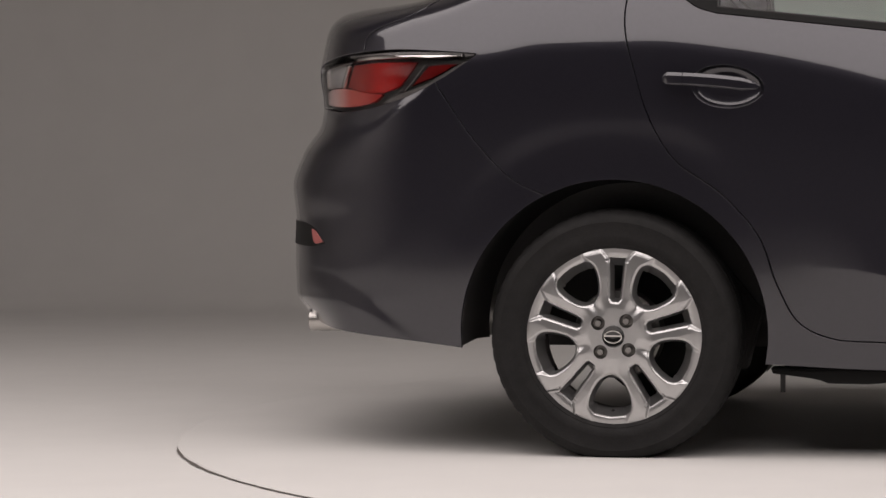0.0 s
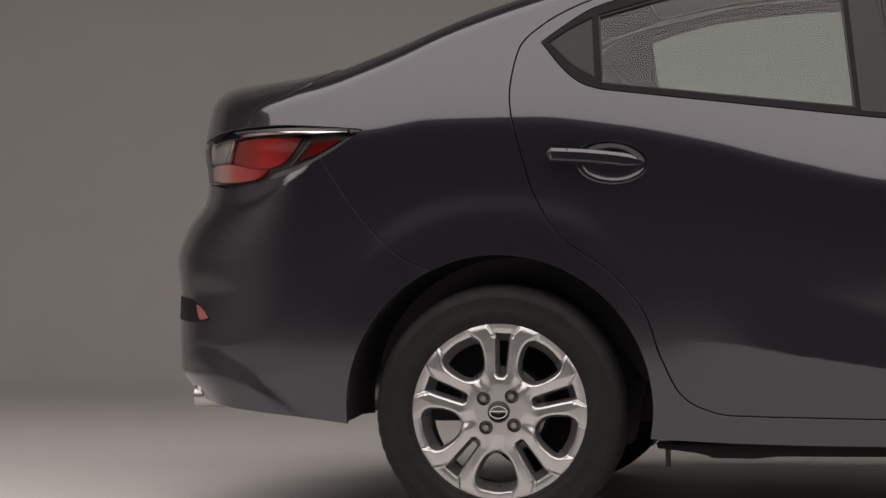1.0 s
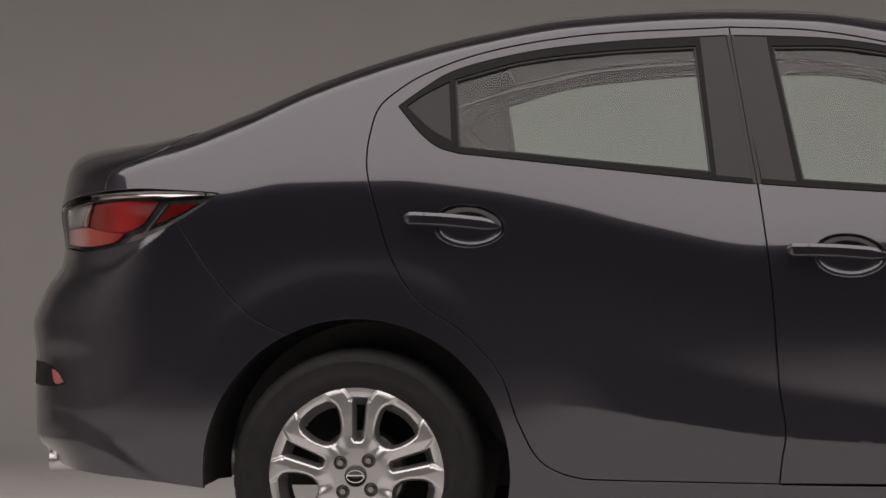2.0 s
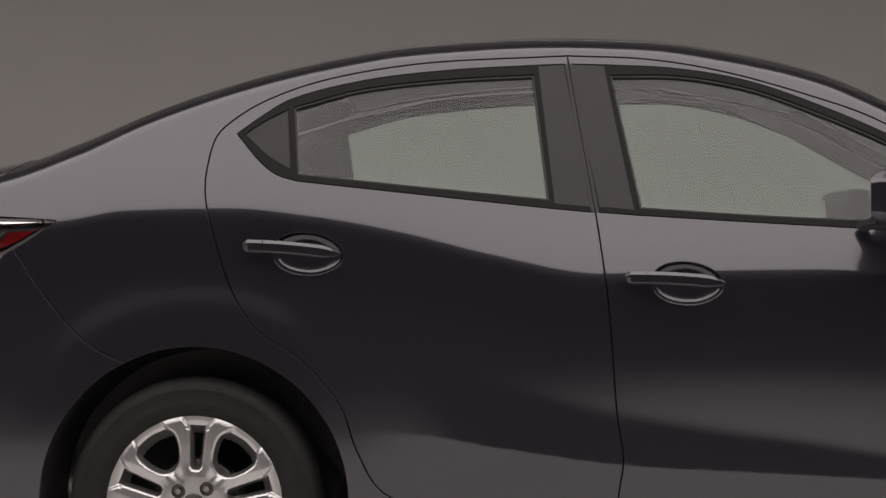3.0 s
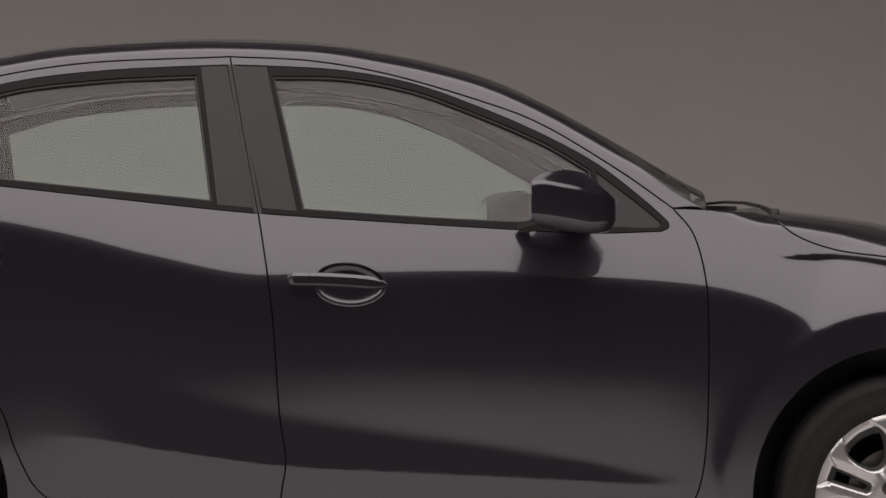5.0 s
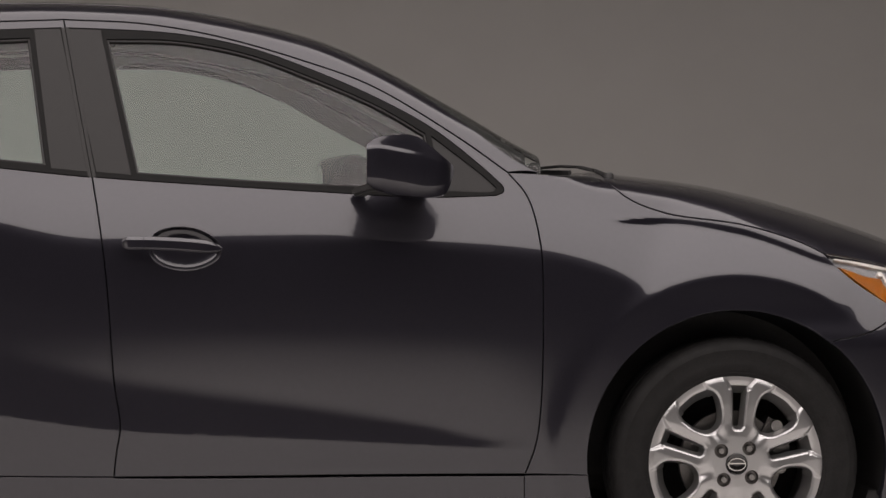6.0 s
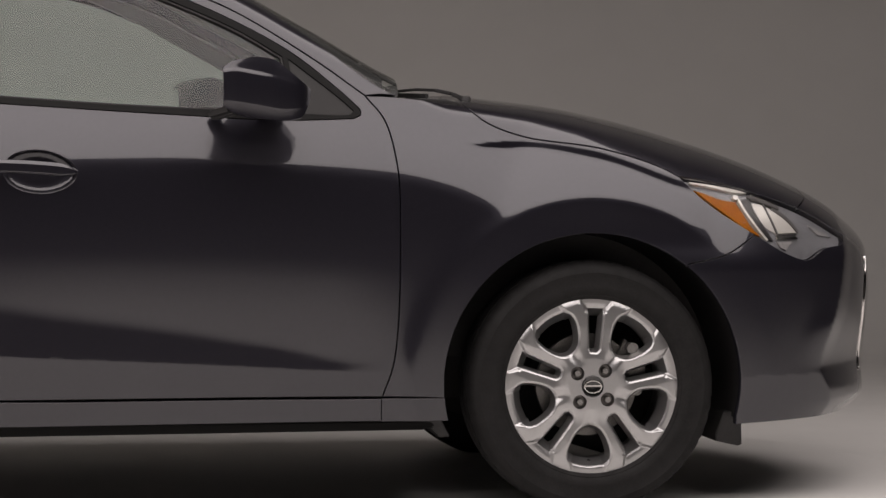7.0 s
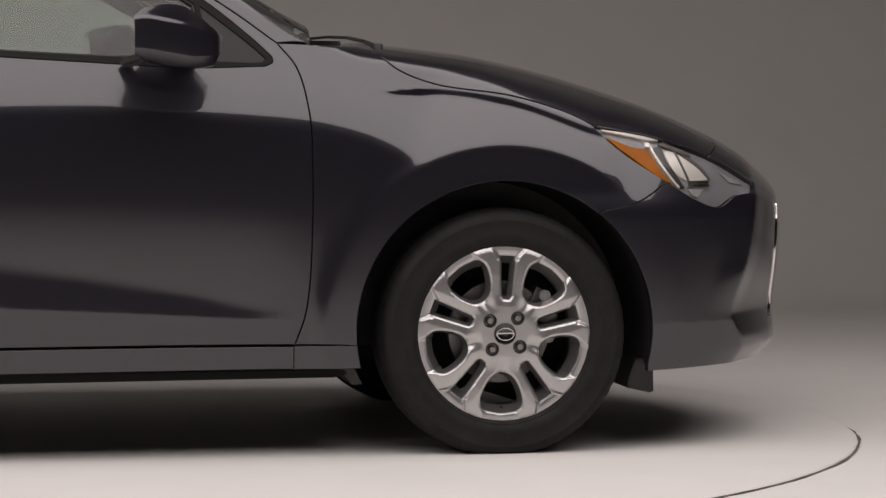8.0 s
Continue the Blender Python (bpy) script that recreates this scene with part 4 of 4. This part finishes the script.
for far in (False, True):
    for wx in WHEELS:
        well(wx, far)
    s = 1 if far else -1
    # sill foot, deflector ahead of the front wheel, bracket behind the rear one
    foot = [(-.90, .222), (.885, .219), (.90, .203), (.86, .196), (-.60, .192), (-.66, .186), (-.76, .187), (-.80, .203), (-.895, .21)]
    solid("sill_foot", foot, -s * -.802, -s * -.70, SEAL, car, .004, "black sill underside")
    solid("air_deflector", [(1.640, .225), (1.685, .225), (1.687, .142), (1.677, .138), (1.620, .151), (1.620, .17)], -s * -.74, -s * -.55, PLASTIC, car, .003, "black air deflector flap")
    solid("bracket", [(-.893, .21), (-.88, .21), (-.881, .148), (-.892, .148)], -s * -.62, -s * -.60, PLASTIC, car, .002)
    solid("sill_end", [(.86, .23), (.905, .23), (.93, .178), (.905, .176)], -s * -.80, -s * -.6, PLASTIC, car, .003)

tray = bmesh.new()
bmesh.ops.create_cube(tray, size=1)
for v in tray.verts:
    v.co = Vector((v.co.x * 3.3 + .12, v.co.y * .92, .30 + v.co.z * .10))
part("underbody", tray, DARK, car, "black underbody")
tray = bmesh.new()
bmesh.ops.create_cube(tray, size=1)
for v in tray.verts:
    v.co = Vector((v.co.x * 1.72, v.co.y * 1.44, .26 + v.co.z * .09))
part("floor_pan", tray, DARK, car, "black floor pan")

bm = bmesh.new()
lathe(bm, [(.0262, -2.118), (.0278, -2.117), (.0278, -1.9), (.0240, -1.895), (.0240, -2.09)], 40, (0, 0, 0), close=True)
for v in bm.verts:
    v.co = Vector((v.co.y, -.55 + v.co.x, .317 + v.co.z))
pipe = part("exhaust", bm, PIPE, car, "polished steel exhaust tailpipe")
# black cup in the tailpipe mouth; its colour stands for the shade inside
bm = bmesh.new()
lathe(bm, [(.0005, -2.088), (.0234, -2.089), (.0252, -2.1165)], 40)
for v in bm.verts:
    v.co = Vector((v.co.y, -.55 + v.co.x, .317 + v.co.z))
part("bore", bm, DARK, pipe, "black bore, shade inside the pipe painted in")
# unseen plate, added to keep bright reflections off the tailpipe's upper half
bm = bmesh.new()
plan = [(-2.07, -.40), (-1.95, -.62), (-1.74, -.74), (-1.74, .74), (-1.95, .62), (-2.07, .40)]
lower, upper = ([bm.verts.new((x, y, z)) for x, y in plan] for z in (.362, .376))
for ring in (lower, upper):
    bm.faces.new(ring)
for k in range(6):
    bm.faces.new((lower[k], lower[(k + 1) % 6], upper[(k + 1) % 6], upper[k]))
part("pipe_shade_plate", bm, PLASTIC, car, "unseen black plate added to shade the tailpipe")
bm = bmesh.new()
lathe(bm, [(.0005, 0), (.06, 0), (.068, .008), (.068, .4), (.0005, .41)], 32)
for v in bm.verts:
    v.co = Vector((-1.9 + v.co.y * .9, -.42 + v.co.x * 1.4, .34 + v.co.z))
part("silencer", bm, STEEL, car, "dull steel silencer")

# cowl and wipers
solid("cowl", [(.80, 1.014), (.86, 1.021), (.95, 1.017), (1.0, 1.003), (.98, .99), (.82, .99)], -.62, .62, PLASTIC, car, .004, "black cowl panel")
for y0, y1 in ((-.62, .02), (-.02, .52)):
    wiper = bmesh.new()
    arm = [(1.003, y0, 1.015), (.968, y0 + .02, 1.031), (.930, y0 + .05, 1.041), (.887, y0 + .10, 1.044), (.862, y1 - .1, 1.046)]
    for k, (p, q) in enumerate(zip(arm, arm[1:])):
        bar(wiper, p, q, .020 - .0025 * k, .0095 - .001 * k, bevel=.0025)
    w = part("wiper", wiper, PLASTIC, car, "black wiper arm and blade")
    blade = bmesh.new()
    bar(blade, (.905, y0 + .03, 1.026), (.855, y1, 1.041), .009, .012, bevel=.002)
    part("blade", blade, PLASTIC, w)
    knob = bmesh.new()
    lathe(knob, [(.0005, .008), (.010, .007), (.013, .002), (.013, -.015)], 20)
    for v in knob.verts:
        v.co = Vector((1.0 + v.co.x, y0 + v.co.z, 1.018 + v.co.y))
    part("spindle_cap", knob, PLASTIC, w)


# grille and number recess on the nose
grille = loop([(2.10, .60), (2.5, .62)], [(2.5, .62), (2.5, .30)], [(2.5, .30), (2.08, .31)], [(2.08, .31), (2.10, .60)])
g = panel("grille", [grille], GLOSS_BLACK, front_bumper, whole=True, inset=0, off=.002, depth=.004, label="black grille")
edge = loop([(2.101, .605), (2.1032, .606)], [(2.1032, .606), (2.0902, .45), (2.0832, .305)], [(2.0832, .305), (2.081, .305)], [(2.081, .305), (2.088, .45), (2.101, .605)])
for far in (False, True):
    panel("grille_surround", [edge], CHROME, front_bumper, far, inset=0, off=.0035, depth=.006, step=.008, label="thin chrome grille surround")


# ---- wheels ----
RIM = .2195
NUTS = (139, 50, 230, 319)


def polar(r, a):
    return (r * math.cos(radians(a)), r * math.sin(radians(a)))


def wheel_holes():
    """Five narrow slots and five wide openings, in the wheel's plane."""
    slots, wide = [], []
    for k in range(5):
        a = 87 + 72 * k
        t = np.array(polar(1, a))
        n = np.array((-t[1], t[0]))
        o = [t * r + n * w for r, w in ((.195, -.0205), (.195, .0205), (.16, .0185), (.12, .0165), (.092, .0145), (.085, .008), (.085, -.008), (.092, -.0145), (.12, -.0165), (.16, -.0185))]
        slots.append(loop(*[[o[i], o[(i + 1) % 10]] for i in range(10)], step=.004))
        c = a - 36
        side = [(.1985, 11.8), (.191, 15.6), (.175, 18.2), (.15, 18.8), (.128, 17.6), (.111, 14.5), (.100, 8.5), (.0955, 0)]
        pts = [polar(r, c + d) for r, d in side] + [polar(r, c - d) for r, d in side[-2::-1]]
        wide.append(loop(pts, [pts[-1], polar(.2000, c), pts[0]], step=.004))
    return slots, wide


def spokes(x, z):
    """Outward depth of broad twin spokes that stand proud of a sloping rim band."""
    r = np.hypot(x, z)
    spoke = np.interp(r, [0, .03, .058, .09, .15, .19, .206, .2145, RIM], [.0300, .0300, .0300, .0298, .0285, .0262, .0244, .0215, .0170])
    a = np.radians((np.degrees(np.arctan2(z, x)) - 87 + 36) % 72 - 36)
    across, between = np.abs(a) * r, (radians(36) - np.abs(a)) * r
    # each spoke slopes a little towards its slot; scoops run out of the hub towards the wide openings
    spoke = spoke - .12 * np.clip(.040 - across, 0, .02) * np.clip((r - .07) / .03, 0, 1)
    spoke = spoke - .0095 * np.exp(-(between / .013) ** 2) * np.clip((r - .058) / .036, 0, 1)
    band = np.minimum(.0150 + .12 * (r - .19), .0170)
    edge = np.minimum(across - (.0185 + np.clip(r - .192, 0, 1) * .9), between - .040)
    return np.where(r > .186, np.maximum(band, np.minimum(spoke, band + .9 * edge)), spoke)


def rim_face(x, z, d):
    """The wheel's face with its edges eased and its openings cut at a slant."""
    ease = [polar(g, t) for g in (.0009, .0018, .0027) for t in range(0, 360, 30)]
    y = (spokes(x, z) + sum(spokes(x + p, z + q) for p, q in ease)) / (1 + len(ease))
    return y - .85 * np.clip(.0042 - d, 0, 1) * np.clip((y - .012) / .008, 0, 1)


@functools.lru_cache(None)
def rim_mesh():
    """Points, faces and normals of the wheel's face with its openings."""
    slots, wide = wheel_holes()
    t = np.arange(160) * 2 * np.pi / 160
    outer = np.stack([RIM * np.cos(t), RIM * np.sin(t)], 1)
    holes = slots + wide
    bores = [ellipse(*polar(.05, a), .0172, .0172, 28) for a in NUTS] + [ellipse(0, 0, .0272, .0272, 40)]
    rings = [shrink(lp, -g) for lp in holes for g in (.0018, .0042, .0058, .0085)]
    extra = np.vstack(rings)
    extra = extra[inside(extra, [outer] + holes + bores)]
    edge = np.vstack([(1 - t) * lp + t * np.roll(lp, -1, 0) for lp in holes for t in (0, .25, .5, .75)])

    def gap(p):
        d = np.full(len(p), 1.0)
        for k in range(0, len(edge), 200):
            d = np.minimum(d, np.hypot(p[:, None, 0] - edge[None, k:k + 200, 0], p[:, None, 1] - edge[None, k:k + 200, 1]).min(1))
        return d
    far_enough = np.min([np.hypot(extra[:, 0] - b[:, 0].mean(), extra[:, 1] - b[:, 1].mean()) - np.ptp(b[:, 0]) / 2 for b in bores], 0) > .002
    extra = extra[far_enough & (gap(extra) > .0013) & (np.hypot(*extra.T) < RIM - .004)]
    pts, tris = fill([outer] + holes + bores, .0026, extra, 1.5)

    def height(p):
        return rim_face(p[:, 0], p[:, 1], gap(p))
    e = 9e-4
    gx = (height(pts + (e, 0)) - height(pts - (e, 0))) / (2 * e)
    gz = (height(pts + (0, e)) - height(pts - (0, e))) / (2 * e)
    top = np.stack([-gx, -np.ones(len(pts)), -gz], 1)
    y = height(pts)
    verts = [np.stack([pts[:, 0], -y, pts[:, 1]], 1)]
    norms = [top / np.linalg.norm(top, axis=1)[:, None]]
    faces = [tuple(f) for f in tris]
    count = len(pts)
    for lp in holes:
        c = lp.mean(0)
        y0 = rim_face(lp[:, 0], lp[:, 1], 0)
        n = len(lp)
        # the wall leans in, most of all at the rim
        rr = np.hypot(*lp.T)
        out = lp / rr[:, None] * np.clip((rr - .18) / .014, 0, 1)[:, None]
        levels = [(lp, y0), (shrink(lp, .0012) - out * .001, y0 - .003), (shrink(lp, .0066) - out * .011, np.minimum(y0 - .017, .004)), (shrink(lp, .0076) - out * .013, y0 * 0 - .016)]
        for p, yy in levels:
            verts.append(np.stack([p[:, 0], -yy, p[:, 1]], 1))
            t = np.roll(lp, -1, 0) - np.roll(lp, 1, 0)
            t /= np.hypot(*t.T)[:, None]
            turn = 1 if area(lp) > 0 else -1
            wall = np.stack([-t[:, 1] * turn, np.zeros(n), t[:, 0] * turn], 1)
            wall = wall + np.array((0, -1.1 if len(verts) % 4 == 2 else -.25, 0))
            norms.append(wall / np.linalg.norm(wall, axis=1)[:, None])
        flip = area(lp) > 0
        for q in range(3):
            for i in range(n):
                j = (i + 1) % n
                f = (count + q * n + i, count + q * n + j, count + (q + 1) * n + j, count + (q + 1) * n + i)
                faces.append(f if flip else f[::-1])
        count += 4 * n
    # one skin: the walls' first rings are the face's own edge points
    v, nn = np.vstack(verts), np.vstack(norms)
    weld, at = np.arange(len(v)), len(pts)
    for lp in holes:
        n = len(lp)
        for k in range(n):
            weld[at + k] = np.argmin(np.hypot(*(pts - lp[k]).T))
        at += 4 * n
    used = np.unique(weld)
    place = {int(a): k for k, a in enumerate(used)}
    flat = [int(i) for f in faces for i in f]
    return v[used], [tuple(place[int(weld[i])] for i in f) for f in faces], nn[flat]


def build_rim(brake):
    wheel = tagged(new("wheel"), "silver five-twin-spoke alloy wheel with black tyre")
    wheel.parent = car
    verts, faces, norms = rim_mesh()
    face = mesh_part("rim", verts, faces, ALLOY, wheel, label="silver painted alloy rim")
    face.data.normals_split_custom_set([tuple(map(float, n)) for n in norms])
    bm = bmesh.new()
    lathe(bm, [(RIM, -.0155), (RIM + .001, -.010), (RIM - .004, -.004), (.206, .0), (.200, .02), (.190, .06), (.188, .13), (.205, .155), (.212, .16)], 96)
    part("barrel", bm, BARREL, wheel, "dull silver rim barrel")
    # tyre, a little flat where it stands
    bm = bmesh.new()
    prof = [(.214, -.012), (.219, -.020), (.226, -.0245), (.2275, -.024), (.232, -.0275), (.246, -.0335), (.248, -.0328), (.262, -.0352), (.2755, -.0345), (.277, -.0352), (.288, -.031), (.296, -.022), (.3005, -.010),
            (.3025, .004), (.3035, .016), (.299, .0165), (.299, .0215), (.304, .022), (.3055, .05), (.3055, .06), (.300, .0605), (.300, .068), (.3055, .0685), (.3055, .09), (.3005, .0905), (.3005, .0985), (.305, .099), (.3035, .135), (.299, .150), (.290, .160), (.26, .166), (.23, .16), (.214, .152)]
    lathe(bm, prof, 216)
    for i, v in enumerate(bm.verts):
        ring, seg = divmod(i, 216)
        r = v.co.xz.length
        if r > .226:
            k = 1 + (r - .226) / .0795 * .0085 / r
            v.co.x, v.co.z = v.co.x * k, v.co.z * k
        if 11 <= ring <= 14 and seg % 4 == 0:
            v.co.x, v.co.z = v.co.x * .994, v.co.z * .994
        if v.co.z < -.2995:
            v.co.z = -.2995
    tyre = part("tyre", bm, RUBBER, wheel, "black rubber tyre", angle=40)
    for a in NUTS:
        x, z = polar(.05, a)
        bm = bmesh.new()
        lathe(bm, [(.0178, -.0285), (.0172, -.0305), (.0158, -.0285), (.0142, -.016), (.0005, -.015)], 28, (x, 0, z))
        part("nut_seat", bm, STEEL, wheel, "dark nut recess")
        bm = bmesh.new()
        bmesh.ops.create_cone(bm, cap_ends=True, segments=6, radius1=.0095, radius2=.0078, depth=.018)
        for v in bm.verts:
            v.co = Vector((x + v.co.x, -.026 - v.co.z, z + v.co.y))
        bmesh.ops.bevel(bm, geom=bm.edges[:], offset=.001, segments=2, affect="EDGES")
        part("lug_nut", bm, NUT, wheel, "steel lug nut")
    bm = bmesh.new()
    lathe(bm, [(.028, -.028), (.0275, -.0345), (.0262, -.0365), (.0245, -.0355), (.0005, -.0362)], 40)
    part("centre_cap", bm, GLOSS_BLACK, wheel, "black centre cap with a chrome oval")
    bm = bmesh.new()
    n, m = 40, 8
    for rx, rz, dz in ((.0212, .0150, 0),):
        rings = []
        for i in range(n):
            t = 2 * math.pi * i / n
            nx, nz = math.cos(t), math.sin(t)
            rings.append([bm.verts.new((rx * nx + .0019 * nx * math.cos(b), -.0372 - .0012 * math.sin(b), rz * nz + dz + .0019 * nz * math.cos(b))) for b in (2 * math.pi * j / m for j in range(m))])
        for i in range(n):
            for j in range(m):
                bm.faces.new((rings[i][j], rings[(i + 1) % n][j], rings[(i + 1) % n][(j + 1) % m], rings[i][(j + 1) % m]))
    bar(bm, (-.0195, -.0374, .002), (.0195, -.0374, .002), .003, .0045, up=(0, 1, 0), bevel=.0006)
    part("oval_badge", bm, CHROME, wheel, "plain chrome oval with a bar")
    bm = bmesh.new()
    bar(bm, (-.006, -.004, -.186), (.001, .022, -.184), .009, .006, bevel=.002)
    part("valve", bm, PLASTIC, wheel, "black tyre valve")
    bm = bmesh.new()
    if brake == "disc":
        lathe(bm, [(.06, .055), (.128, .055), (.128, .075), (.06, .075)], 64, close=True)
        part("brake_disc", bm, STEEL, wheel, "dull steel brake disc")
        bm = bmesh.new()
        outline = [polar(r, a) for r, a in ((.105, 8), (.150, 4), (.156, 20), (.156, 36), (.148, 50), (.108, 44))]
        solid("caliper", outline, .035, .10, STEEL, wheel, .006, "grey cast brake caliper")
        knuckle = [(-.19, -.10), (-.05, -.15), (.08, -.19), (.22, -.15), (.27, -.03), (.22, .04), (-.12, .05)]
        solid("knuckle", knuckle, .16, .24, DARK, wheel, .01, "black steering knuckle")
        for a, r in ((-6, .118), (40, .142)):
            x, z = polar(r, a)
            bm = bmesh.new()
            bmesh.ops.create_cone(bm, cap_ends=True, segments=20, radius1=.014, radius2=.012, depth=.05)
            for v in bm.verts:
                v.co = Vector((x + v.co.x, .03 + v.co.z, z + v.co.y))
            bmesh.ops.bevel(bm, geom=bm.edges[:], offset=.002, segments=2, affect="EDGES")
            part("slide_pin", bm, BARREL, wheel, "bright slide pin")
    else:
        lathe(bm, [(.0005, .045), (.085, .045), (.108, .052), (.112, .07), (.112, .11), (.0005, .115)], 56)
        part("brake_drum", bm, STEEL, wheel, "dark steel brake drum")
        arm = [(.02, -.12), (.30, -.10), (.34, .05), (.25, .16), (.03, .14)]
        solid("trailing_arm", arm, .25, .36, DARK, wheel, .01, "black suspension arm")
    return wheel


for brake, wx in (("drum", -1.285), ("disc", 1.285)):
    near = build_rim(brake)
    near.matrix_world = pose(wx, -.802, AXLE)
    copy_thing(near, pose(wx, .802, AXLE, 0, 0, 180))
